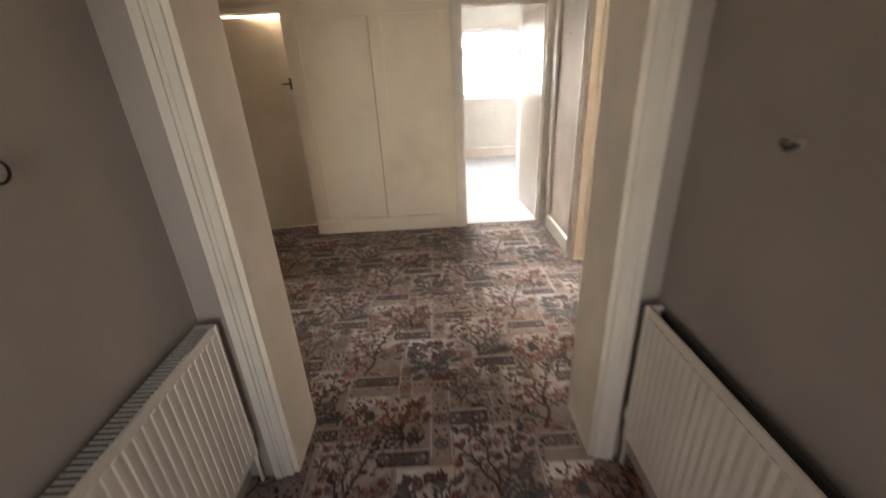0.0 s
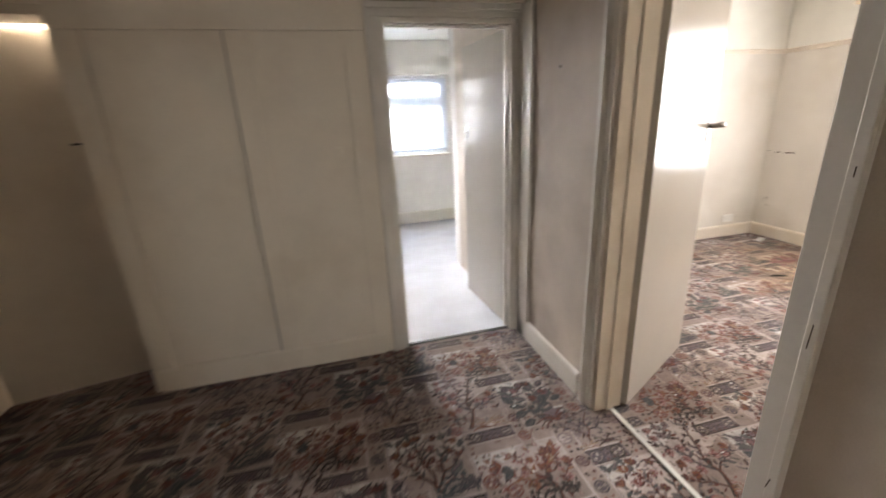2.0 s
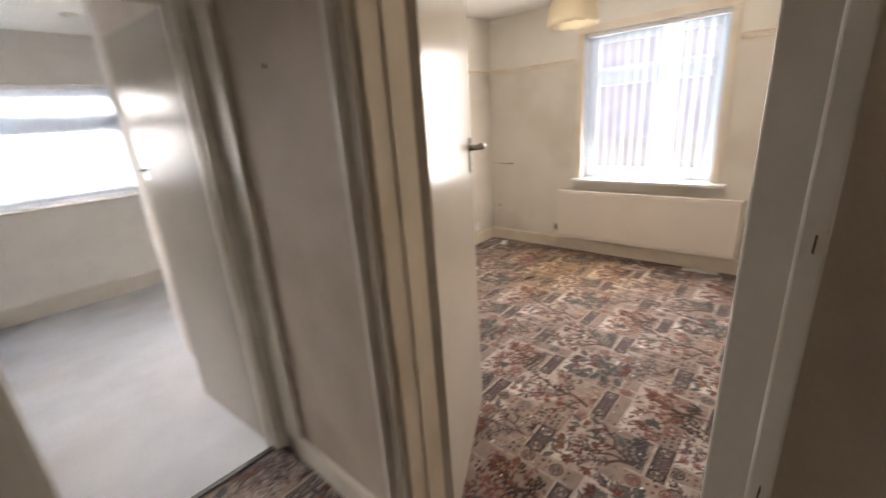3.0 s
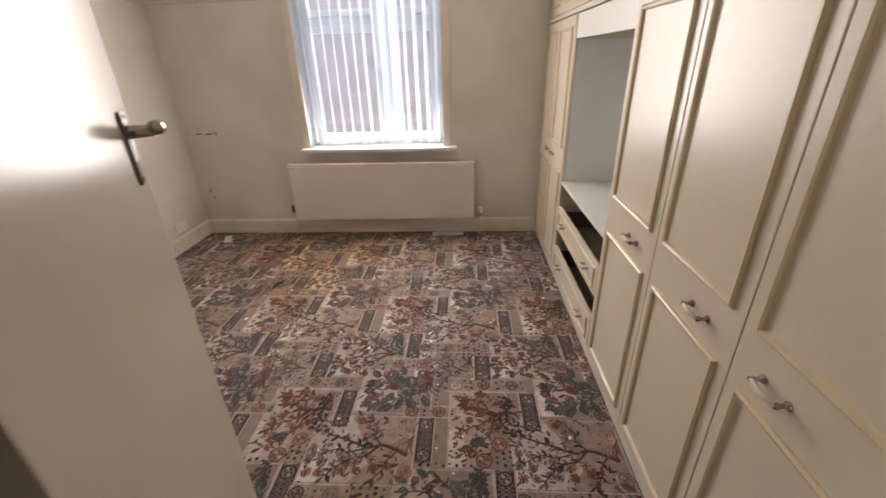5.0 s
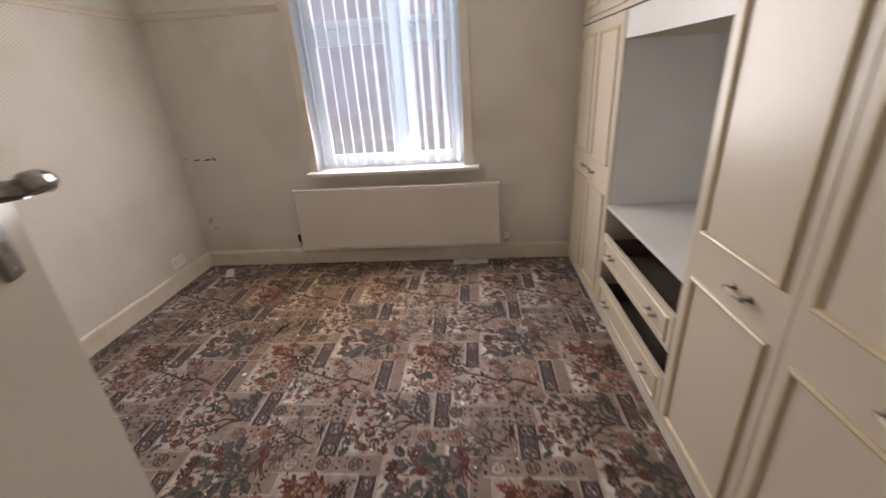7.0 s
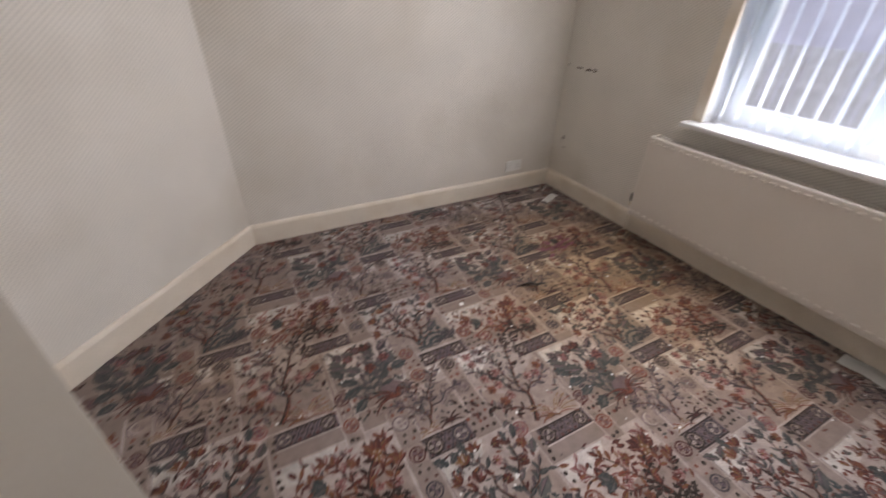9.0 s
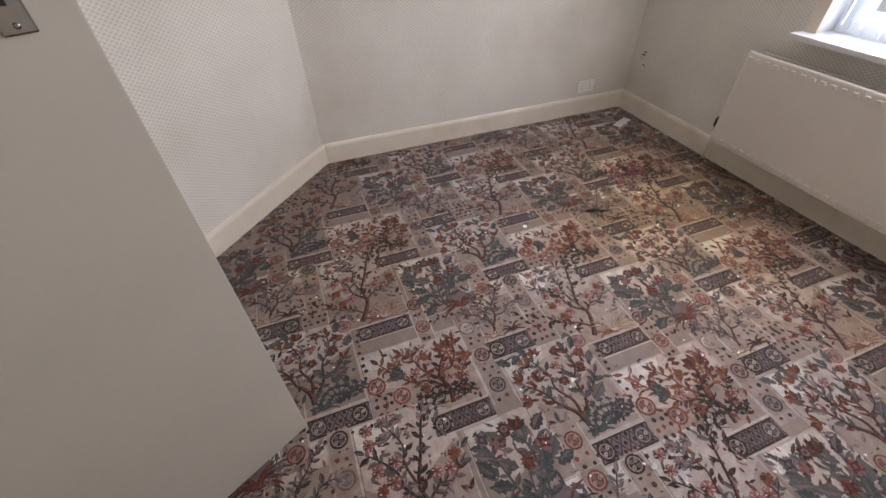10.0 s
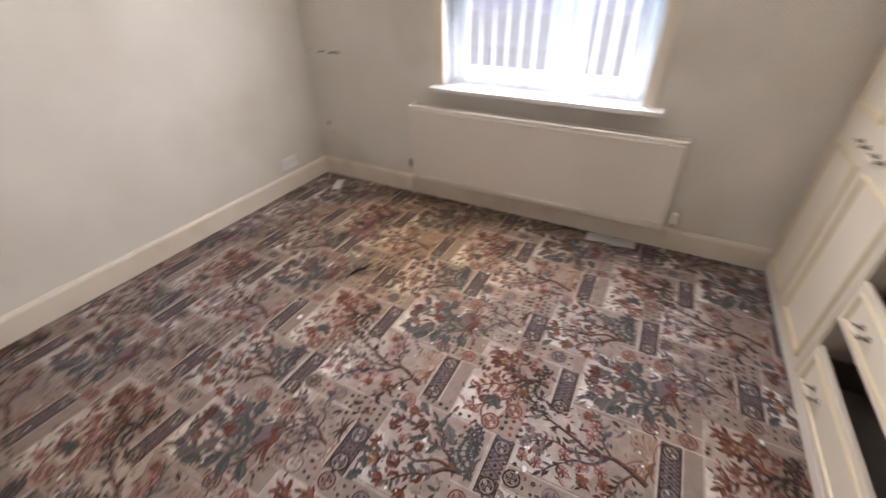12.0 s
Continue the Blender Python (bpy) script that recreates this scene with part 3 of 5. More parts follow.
def vertical_blind(label, m, w, h, pitch, turn, flats=()):
    """Hanging fabric slats under a head rail: local x across, z down from 0."""
    g = thing("vertical_blind", m, label, "blind")
    part("head_rail", bm_boxes((0, w, -0.02, 0.02, -0.035, 0), bevel=0.003), M_UPVC, g)
    k = int(w / pitch)
    for i in range(k):
        x = (i + 0.5) * w / k
        bm = bmesh.new()
        n = 6
        rows = []
        for z in (-0.04, -h):
            rows.append([bm.verts.new(((j / n - 0.5) * 0.089, 0.006 * math.sin(math.pi * j / n), z)) for j in range(n + 1)])
        for j in range(n):
            bm.faces.new((rows[0][j], rows[0][j + 1], rows[1][j + 1], rows[1][j])).smooth = True
        bmesh.ops.solidify(bm, geom=bm.faces[:], thickness=0.0008)
        a = turn + random.uniform(-6, 6)
        if i in flats:
            a = -random.uniform(14, 26)
        slat = part("slat", bm, M_SLAT, g, "", pose(x, 0, 0, 0, 0, a))
        # weights of the flat slats get a greyer material for their shade
        part("bottom_weight", bm_boxes((-0.043, 0.043, -0.004, 0.005, -h, -h + 0.03), bevel=0.001), M_MELAMINE if i in flats else M_SLAT, slat)
    return g


vertical_blind("white fabric vertical blind with half-turned slats", pose(4.455, W1 - 0.01, WZ1 - 0.005, 0, 0, -90), W1 - W0 - 0.02, 1.36, 0.079, -66, (8, 9))
vertical_blind("white fabric vertical blind in the back room", pose(-0.84, 7.46, 2.025), 2.14, 1.0, 0.079, -40)


# ---- outside ----


def neighbour_house():
    g = thing("neighbour_house", pose(11.5, 1.0, -0.4), "neighbouring brick house behind a low fence, window haze in its bluish colour", "house")
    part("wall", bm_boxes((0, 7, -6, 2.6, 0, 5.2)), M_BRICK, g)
    part("rendered_wall", bm_boxes((-0.5, 7, 2.605, 10, 0, 5.2)), M_RENDER, g, "rendered bay paled for window haze")
    roof = bmesh.new()
    v = [roof.verts.new(p) for p in ((-0.4, -6.4, 5.1), (7.4, -6.4, 5.1), (7.4, 10.4, 5.1), (-0.4, 10.4, 5.1), (3.5, -6.4, 7.6), (3.5, 10.4, 7.6))]
    for f in ((3, 2, 1, 0), (0, 1, 4), (2, 3, 5), (1, 2, 5, 4), (3, 0, 4, 5)):
        roof.faces.new([v[i] for i in f])
    part("roof", roof, M_ROOF, g)
    for y in (-2.2, 0.7):
        for z in (0.9, 3.2):
            w = part("window", bm_boxes((-0.06, 0.02, y, y + 1.3, z, z + 1.2), bevel=0.01), M_UPVC, g)
            part("pane", bm_boxes((-0.075, -0.055, y + 0.08, y + 0.62, z + 0.08, z + 1.12)), M_ROOF, w)
            part("pane", bm_boxes((-0.075, -0.055, y + 0.68, y + 1.22, z + 0.08, z + 1.12)), M_ROOF, w)


neighbour_house()
structure("ground", bm_boxes((-400, 400, -400, 400, -0.6, -0.4)), M_GROUND, "rough garden ground around the house", "ground")


def fence():
    g = thing("garden_fence", pose(8.2, -3, -0.4), "timber garden fence, window haze in its pale bluish colour", "fence")
    slat = None
    for i in range(70):
        y = i * 0.17
        if slat is None:
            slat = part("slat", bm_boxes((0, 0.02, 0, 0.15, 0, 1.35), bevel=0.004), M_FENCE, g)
        else:
            o = new("slat", slat.data)
            o.parent = g
            o.matrix_basis = pose(0, y, 0)
    for z in (0.3, 1.1):
        part("rail", bm_boxes((0.021, 0.07, -0.05, 11.9, z, z + 0.08)), M_FENCE, g)


fence()

# ---- fitted wardrobes ----
WF, WB = 2.045, 1.46
Z_TOP = 1.715


def beading(parent, x0, x1, z0, z1, w=0.02, d=0.012, material=None):
    """A raised rectangular frame on a door face (face at y = 0, out towards +y)."""
    bm = bmesh.new()
    prof = ((0, 0), (0, d * 0.55), (w * 0.35, d), (w * 0.75, d * 0.75), (w, 0))
    loops = []
    for off, y in prof:
        loops.append([bm.verts.new(p) for p in ((x0 + off, y, z0 + off), (x1 - off, y, z0 + off), (x1 - off, y, z1 - off), (x0 + off, y, z1 - off))])
    for a, b in zip(loops, loops[1:]):
        for k in range(4):
            bm.faces.new((a[k], b[k], b[(k + 1) % 4], a[(k + 1) % 4]))
    bmesh.ops.recalc_face_normals(bm, faces=bm.faces[:])
    return part("moulding", bm, material or M_BEAD, parent, "raised gilt-edged beading")


def bow_handle(parent, x, z, w=0.078, upright=False):
    h = new("handle")
    h.parent = parent
    h.matrix_basis = pose(x, 0, z, 0, 90 if upright else 0, 0)
    tagged(h, "small brass and ivory bow handle")
    for s in (-1, 1):
        part("post", bm_lathe([(0.011, 0), (0.011, 0.003), (0.006, 0.006), (0.005, 0.018), (0.008, 0.024), (0.007, 0.03)], 12), M_CHROME, h, "", pose(s * w / 2, 0, 0, -90, 0, 0))
    part("grip", bm_tube([(-w / 2, 0.026, 0), (-w / 4, 0.032, 0), (0, 0.034, 0), (w / 4, 0.032, 0), (w / 2, 0.026, 0)], [0.005, 0.007, 0.0075, 0.007, 0.005], 10), M_WARD, h, "ivory grip")


def panel_door(parent, x0, x1, z0, z1, panels, handle=None, name="door"):
    gap = 0.0025
    d = new(name)
    d.parent = parent
    d.matrix_basis = pose(0, WF, 0)
    part("leaf", bm_boxes((x0 + gap, x1 - gap, -0.018, 0, z0 + gap, z1 - gap), bevel=0.002), M_WARD, d)
    for a, b, e, f in panels:
        beading(d, a, b, e, f)
    if handle:
        bow_handle(d, *handle)
    return d


def carcass(g, x0, x1, z0, z1, shelf=()):
    t = 0.016
    y1 = WF - 0.019
    part("carcass", bm_boxes((x0, x0 + t, WB, y1, z0, z1), (x1 - t, x1, WB, y1, z0, z1), (x0 + t, x1 - t, WB, y1, z0, z0 + t), (x0 + t, x1 - t, WB, y1, z1 - t, z1), (x0 + t, x1 - t, WB, WB + 0.006, z0 + t, z1 - t)), M_WARD, g)


def plinth(g, x0, x1):
    part("plinth", bm_boxes((x0, x1, WF - 0.05, WF - 0.004, 0.003, 0.05), bevel=0.002), M_GLOSS, g, "white scuffed plinth")


def top_box(g, x0, x1, doors, handle_side):
    part("cornice", bm_boxes((x0, x1, WF - 0.018, WF + 0.004, Z_TOP + 0.004, Z_TOP + 0.03), bevel=0.003), M_WARD, g)
    carcass(g, x0, x1, Z_TOP + 0.032, 2.40)
    w = (x1 - x0) / doors
    for i in range(doors):
        a, b = x0 + i * w, x0 + (i + 1) * w
        s = handle_side[i]
        hx = b - 0.09 if s > 0 else a + 0.09
        panel_door(g, a, b, Z_TOP + 0.034, 2.40, [(a + 0.05, b - 0.05, Z_TOP + 0.085, 2.34)], (hx, Z_TOP + 0.15), "top_door")
    part("cornice", bm_boxes((x0, x1, WB, WF + 0.02, 2.402, 2.43), (x0, x1, WB, WF, 2.43, CEIL - 0.004)), M_WARD, g)


X3, X2, X1, XN, XE = 1.13, 1.61, 2.09, 2.58, 3.545


def tall_door(g, a, b, hx):
    panel_door(g, a, b, 0.055, Z_TOP, [(a + 0.045, b - 0.045, 0.925, 1.655), (a + 0.045, b - 0.045, 0.10, 0.765)], (hx, 0.84))


def wardrobes():
    w = thing("fitted_wardrobe", Matrix.Identity(4), "cream fitted double wardrobe with gilt-edged panel doors", "wardrobe", "bedroom fitted wardrobes")
    carcass(w, X3, X1, 0.05, Z_TOP)
    plinth(w, X3, X1)
    tall_door(w, X2, X1, 1.775)
    tall_door(w, X3, X2, 1.47)
    top_box(w, X3, X1, 2, (1, -1))
    part("filler", bm_boxes((DX + 0.001, X3 - 0.001, WF - 0.02, WF - 0.002, 0.05, 2.40)), M_WARD, w)
    w = thing("fitted_wardrobe", Matrix.Identity(4), "cream fitted single wardrobe beside the open niche", "wardrobe", "bedroom fitted wardrobes")
    carcass(w, X1, XN, 0.05, Z_TOP)
    plinth(w, X1, XN)
    tall_door(w, X1, XN, 2.275)
    top_box(w, X1, XN, 1, (1,))
    w = thing("fitted_wardrobe", Matrix.Identity(4), "cream fitted wardrobe against the window wall", "wardrobe", "bedroom fitted wardrobes")
    carcass(w, XE, W_E - 0.004, 0.05, Z_TOP)
    plinth(w, XE, W_E - 0.004)
    mid = (XE + W_E) / 2
    tall_door(w, XE, mid, mid - 0.09)
    tall_door(w, mid, W_E - 0.004, mid + 0.09)
    top_box(w, XE, W_E - 0.004, 2, (1, -1))
    # open dressing unit with two shallow drawers
    u = thing("dressing_unit", Matrix.Identity(4), "open grey-lined dressing niche over two cream drawers", "dressing unit", "bedroom fitted wardrobes")
    t = 0.018
    part("side_panel", bm_boxes((XN + 0.002, XN + t, WB, WF - 0.003, 0.05, Z_TOP), bevel=0.001), M_WARD, u)
    part("side_panel", bm_boxes((XE - t, XE - 0.002, WB, WF - 0.003, 0.05, Z_TOP), bevel=0.001), M_WARD, u)
    part("back_panel", bm_boxes((XN + t, XE - t, WB, WB + 0.01, 0.72, Z_TOP)), M_MELAMINE, u, "pale grey melamine back")
    part("lining_panel", bm_boxes((XN + t, XN + t + 0.006, WB + 0.011, WF - 0.02, 0.722, 1.58)), M_MELAMINE, u)
    part("lining_panel", bm_boxes((XE - t - 0.006, XE - t, WB + 0.011, WF - 0.02, 0.722, 1.58)), M_MELAMINE, u)
    part("shelf", bm_boxes((XN + t, XE - t, WB, WF - 0.002, 0.70, 0.72), bevel=0.002), M_MELAMINE, u, "pale dressing shelf")
    part("valance", bm_boxes((XN + t, XE - t, WF - 0.03, WF - 0.008, 1.585, Z_TOP - 0.002), (XN + t, XE - t, WB + 0.011, WF - 0.031, 1.69, 1.705)), M_MELAMINE, u, "pale grey-white valance")
    # boards behind the drawers coloured dark for the recess shade
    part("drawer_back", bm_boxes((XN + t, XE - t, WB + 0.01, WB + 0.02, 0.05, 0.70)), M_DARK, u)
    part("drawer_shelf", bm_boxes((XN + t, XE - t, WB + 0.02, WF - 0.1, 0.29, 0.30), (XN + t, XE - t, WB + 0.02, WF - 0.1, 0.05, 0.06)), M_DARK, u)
    plinth(u, XN, XE)
    for z0, z1 in ((0.375, 0.545), (0.062, 0.245)):
        d = new("drawer")
        d.parent = u
        d.matrix_basis = pose(0, WF, 0)
        tagged(d, "shallow cream drawer with two bow handles")
        part("front", bm_boxes((XN + 0.022, XE - 0.022, -0.02, 0, z0, z1), bevel=0.003), M_WARD, d)
        # tray in the same dark colour, shade put into it
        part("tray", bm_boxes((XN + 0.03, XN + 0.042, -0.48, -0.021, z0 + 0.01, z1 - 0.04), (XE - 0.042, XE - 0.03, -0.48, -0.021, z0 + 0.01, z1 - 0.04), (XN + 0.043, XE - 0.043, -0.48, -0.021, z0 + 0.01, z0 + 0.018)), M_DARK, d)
        beading(d, XN + 0.06, XE - 0.06, z0 + 0.025, z1 - 0.025, 0.014, 0.008)
        for x in (XN + 0.2, XE - 0.2):
            bow_handle(d, x, (z0 + z1) / 2, 0.06)
    top_box(u, XN, XE, 2, (1, -1))


wardrobes()

# ---- radiators ----


def panel_radiator(label, m, w, h, ribs=False, grille=True, depth=0.09):
    """Local x along the wall, y out from the wall (0 at the wall), z from its bottom edge."""
    g = thing("radiator", m, label, "radiator")
    y0 = 0.035
    if ribs:
        bm = bm_boxes((0, w, depth - 0.022, depth - 0.012, 0, h), bevel=0.004)
        part("panel", bm, M_RAD, g)
        n = int(w / 0.034)
        rib = None
        for i in range(n):
            x = 0.012 + (i + 0.5) * (w - 0.024) / n
            if rib is None:
                rib = part("rib", bm_boxes((-0.010, 0.010, depth - 0.013, depth - 0.008, 0.03, h - 0.03), bevel=0.0024), M_RAD, g, "", pose(x, 0, 0))
            else:
                o = new("rib", rib.data)
                o.parent = g
                o.matrix_basis = pose(x, 0, 0)
    else:
        part("panel", bm_boxes((0, w, depth - 0.03, depth, 0, h), bevel=0.008), M_RAD, g)
        n = 34
        dimple = None
        for z in (0.03, h - 0.03):
            for i in range(n):
                x = (i + 0.5) * w / n
                if dimple is None:
                    dimple = part("dimple", bm_boxes((-0.013, 0.013, depth - 0.004, depth + 0.006, -0.008, 0.008), bevel=0.003), M_RAD, g, "", pose(x, 0, z))
                else:
                    o = new("dimple", dimple.data)
                    o.parent = g
                    o.matrix_basis = pose(x, 0, z)
    # ribbed radiators: back panel coloured near black for the shade in the gap
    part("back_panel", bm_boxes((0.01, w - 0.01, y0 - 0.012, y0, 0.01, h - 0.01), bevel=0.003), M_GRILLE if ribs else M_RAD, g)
    part("end_cover", bm_boxes((-0.002, 0.004, y0 - 0.01, depth - 0.006, 0.0, h)), M_RAD, g)
    part("end_cover", bm_boxes((w - 0.004, w + 0.002, y0 - 0.01, depth - 0.006, 0.0, h)), M_RAD, g)
    if grille:
        # solid black plate under the bars stands for shade inside the slots
        top = part("top_grille", bm_boxes((0.005, w - 0.005, y0 - 0.012, depth - 0.022, h - 0.014, h - 0.006)), M_GRILLE, g, "slotted top grille, shade of its slots in a black plate")
        n = int(w / 0.016)
        bar = None
        for i in range(n):
            x = 0.008 + (i + 0.5) * (w - 0.016) / n
            if bar is None:
                bar = part("grille_bar", bm_boxes((-0.0011, 0.0011, y0 - 0.01, depth - 0.024, h - 0.0055, h - 0.001)), M_RAD, top, "", pose(x, 0, 0))
            else:
                o = new("grille_bar", bar.data)
                o.parent = top
                o.matrix_basis = pose(x, 0, 0)
    for x in (w * 0.15, w * 0.85):
        part("bracket", bm_boxes((x - 0.015, x + 0.015, 0.001, y0 - 0.013, 0.08, h - 0.08)), M_RAD, g)
    return g


def valve(parent, x, y, z, drop, head=M_PLASTIC, label="white radiator valve"):
    v = new("valve")
    v.parent = parent
    tagged(v, label)
    v.matrix_basis = pose(x, y, z)
    part("valve_head", bm_lathe([(0.014, 0.0), (0.020, 0.008), (0.021, 0.05), (0.017, 0.06)], 14), head, v)
    part("valve_body", bm_lathe([(0.008, -0.03), (0.012, -0.026), (0.012, 0.0)], 12), M_BRASS, v)
    part("pipe", bm_tube([(0, 0, -drop), (0, 0, -0.03)], 0.0075), M_SKIRT, v)


r = panel_radiator("flat-fronted white bedroom radiator under the window", pose(W_E, 2.618, 0.17, 0, 0, 90), 1.653, 0.519, grille=False, depth=0.125)
valve(r, 1.653 + 0.035, 0.06, 0.06, 0.215, M_BLACK, "dark lockshield valve")
valve(r, -0.055, 0.075, 0.04, 0.205)
r = panel_radiator("ribbed white lobby radiator with slotted top grille, shade of its slots in a black plate", pose(-1.08, 1.215, 0.20, 0, 0, -90), 1.35, 0.585, ribs=True, depth=0.10)
valve(r, -0.03, 0.06, 0.05, 0.235)
r = panel_radiator("ribbed white lobby radiator on the other wall", pose(0.48, -0.15, 0.20, 0, 0, 90), 1.35, 0.575, ribs=True, depth=0.085, grille=False)
valve(r, 1.38, 0.05, 0.05, 0.235)

# ---- small fittings ----


def ceiling_pendant():
    g = thing("pendant_lamp", pose(2.99, 3.56, 0), "beige fabric pendant shade hanging from the bedroom ceiling", "lamp")
    part("ceiling_rose", bm_lathe([(0.04, CEIL - 0.03), (0.045, CEIL - 0.01), (0.045, CEIL - 0.001)], 20), M_PLASTIC, g)
    part("flex", bm_tube([(0, 0, 2.27), (0, 0, CEIL - 0.03)], 0.004), M_CORD, g)
    bm = bmesh.new()
    n = 36
    prof = [(0.10, 2.26), (0.125, 2.22), (0.15, 2.14), (0.16, 2.06), (0.158, 2.03)]
    rings = [[bm.verts.new((rr * math.cos(2 * math.pi * k / n), rr * math.sin(2 * math.pi * k / n), z + (0.008 * (k % 3 == 0) if i == len(prof) - 1 else 0))) for k in range(n)] for i, (rr, z) in enumerate(prof)]
    for a, b in zip(rings, rings[1:]):
        for k in range(n):
            bm.faces.new((a[k], a[(k + 1) % n], b[(k + 1) % n], b[k])).smooth = True
    bmesh.ops.solidify(bm, geom=bm.faces[:], thickness=0.0015)
    part("shade", bm, M_SHADE, g)
    part("shade_ring", bm_boxes((-0.1, 0.1, -0.002, 0.002, 2.257, 2.262), (-0.002, 0.002, -0.1, 0.1, 2.263, 2.267)), M_CORD, g)
    part("bulb_holder", bm_lathe([(0.02, 2.18), (0.022, 2.24), (0.012, 2.275)], 14), M_PLASTIC, g)


ceiling_pendant()


def socket(m, label):
    g = thing("wall_socket", m, label, "socket")
    part("plate", bm_boxes((-0.073, 0.073, 0, 0.009, -0.043, 0.043), bevel=0.003), M_PLASTIC, g)
    for x in (-0.035, 0.035):
        part("switch", bm_boxes((x - 0.006, x + 0.006, 0.009, 0.013, 0.016, 0.034), bevel=0.001), M_PLASTIC, g)
        part("outlet_slots", bm_boxes((x - 0.002, x + 0.002, 0.0085, 0.0096, 0.0, 0.009), (x - 0.012, x - 0.008, 0.0085, 0.0096, -0.02, -0.016), (x + 0.008, x + 0.012, 0.0085, 0.0096, -0.02, -0.016)), M_GRILLE, g)


socket(pose(4.02, 5.215, 0.215, 0, 0, 180), "white plastic double socket above the skirting")
g = thing("smoke_alarm", pose(0.95, 6.63, CEIL2), "white round smoke alarm on the back room ceiling", "smoke alarm")
part("body", bm_lathe([(0.04, -0.034), (0.052, -0.03), (0.055, -0.008), (0.05, -0.001)], 24), M_PLASTIC, g)
g = thing("wall_hook", pose(-1.08, 0.865, 1.37), "small dark ring hook on the lobby wall", "hook")
part("ring", bm_tube([(0.02, 0.022 * math.cos(a), 0.022 * math.sin(a)) for a in (2 * math.pi * k / 16 for k in range(17))], 0.003, 8), M_BLACK, g)
part("screw_eye", bm_tube([(0, 0, 0.022), (0.02, 0, 0.022)], 0.003, 8), M_BLACK, g)
g = thing("wall_hook", pose(0.48, 0.91, 1.335), "small paint-covered wall hook", "hook")
part("base", bm_boxes((-0.006, 0, -0.01, 0.01, -0.012, 0.012), bevel=0.002), M_LOBBY, g)
part("prong", bm_tube([(-0.006, 0, -0.005), (-0.03, -0.005, -0.012), (-0.045, -0.012, 0.004), (-0.047, -0.018, 0.012)], [0.006, 0.005, 0.005, 0.004]), M_GRILLE, g)
g = thing("wall_nail", pose(HX, 3.566, 1.694), "dark nail hole in the hall wallpaper", "nail")
part("head", bm_lathe([(0.008, 0), (0.009, 0.002), (0.004, 0.004)], 10), M_BLACK, g, "", pose(0, 0, 0, 0, -90, 0))


def blotches(name, label, m, n, w, h, size, seed, category, material, group=""):
    """Small irregular marks lying on a surface: local x and z in the surface, y out of it."""
    rng = random.Random(seed)
    bm = bmesh.new()
    for i in range(n):
        cx, cz, s = rng.uniform(-w, w), rng.uniform(-h, h), size * rng.uniform(0.4, 1.3)
        k = 9
        vs = [bm.verts.new((cx + s * rng.uniform(0.6, 1.4) * 1.8 * math.cos(2 * math.pi * j / k), 0.0005 + 0.0001 * i, cz + s * rng.uniform(0.5, 1.2) * 0.7 * math.sin(2 * math.pi * j / k))) for j in range(k)]
        bm.faces.new(vs)
    bmesh.ops.solidify(bm, geom=bm.faces[:], thickness=0.0006)
    g = thing(name, m, label, category, group)
    part("mark", bm, material, g)


blotches("mould_marks", "row of dark brown mould specks on the wallpaper", pose(W_E - 0.001, 5.05, 0.95, 0, 0, 90), 11, 0.14, 0.008, 0.009, 3, "stain", M_MOULD)
blotches("mould_marks", "dark specks of damp low on the wallpaper", pose(W_E - 0.001, 5.1, 0.40, 0, 0, 90), 7, 0.03, 0.05, 0.008, 4, "stain", M_MOULD)

for i, (y, z, h) in enumerate(((2.245, 0.91, 0.035), (2.24, 1.326, 0.012), (2.252, 0.42, 0.02))):
    bm = bm_boxes((-0.0012, 0.0012, -0.0013, 0.0013, -h, h), bevel=0.0004)
    for v in bm.verts:
        v.co.y += 0.004 * math.sin(v.co.z * 60 + i)
    g = thing("paint_chip", pose(0.8035, y, z, 8, 0, 0), "dark chip through the paint of the door casing", "damage", "chips in the casing paint")
    part("chip", bm, M_MOULD, g)

# debris on the floor
g = thing("wood_offcut", pose(1.30, 3.80, 0.006, 0, 0, -24), "thin reddish offcut of bare wood on the carpet", "wood offcut")
part("strip", bm_boxes((-0.105, 0.105, -0.017, 0.017, 0, 0.006), bevel=0.0015), M_WOOD, g)
g = thing("paper_scrap", pose(4.2, 4.93, 0.006, 0, 0, 25), "crumpled white paper scrap in the corner", "paper")
bm = bmesh.new()
pv = [[bm.verts.new((0.02 * i - 0.09 + 0.004 * math.sin(j * 3), 0.02 * j - 0.03 + 0.004 * math.cos(i * 2), 0.004 + 0.006 * abs(math.sin(i * 1.7 + j)))) for i in range(10)] for j in range(4)]
for a, b in zip(pv, pv[1:]):
    for i in range(9):
        bm.faces.new((a[i], a[i + 1], b[i + 1], b[i]))
bmesh.ops.solidify(bm, geom=bm.faces[:], thickness=0.001)
part("sheet", bm, M_PAPERBIT, g)
g = thing("paper_strip", pose(4.345, 2.86, 0.006, 0, 0, 92), "curled white strip lying under the radiator", "paper")
bm = bmesh.new()
pv = [[bm.verts.new((0.024 * i - 0.14, 0.05 * j - 0.025, 0.003 + 0.02 * (1 - abs(j - 1)) * 0.3 + 0.004 * math.sin(i))) for i in range(13)] for j in range(3)]
for a, b in zip(pv, pv[1:]):
    for i in range(12):
        bm.faces.new((a[i], a[i + 1], b[i + 1], b[i]))
bmesh.ops.solidify(bm, geom=bm.faces[:], thickness=0.0015)
part("sheet", bm, M_PAPERBIT, g)
g = thing("twig", pose(3.361, 4.08, 0.006, 0, 0, -20), "dark bent scrap lying on the carpet", "debris")
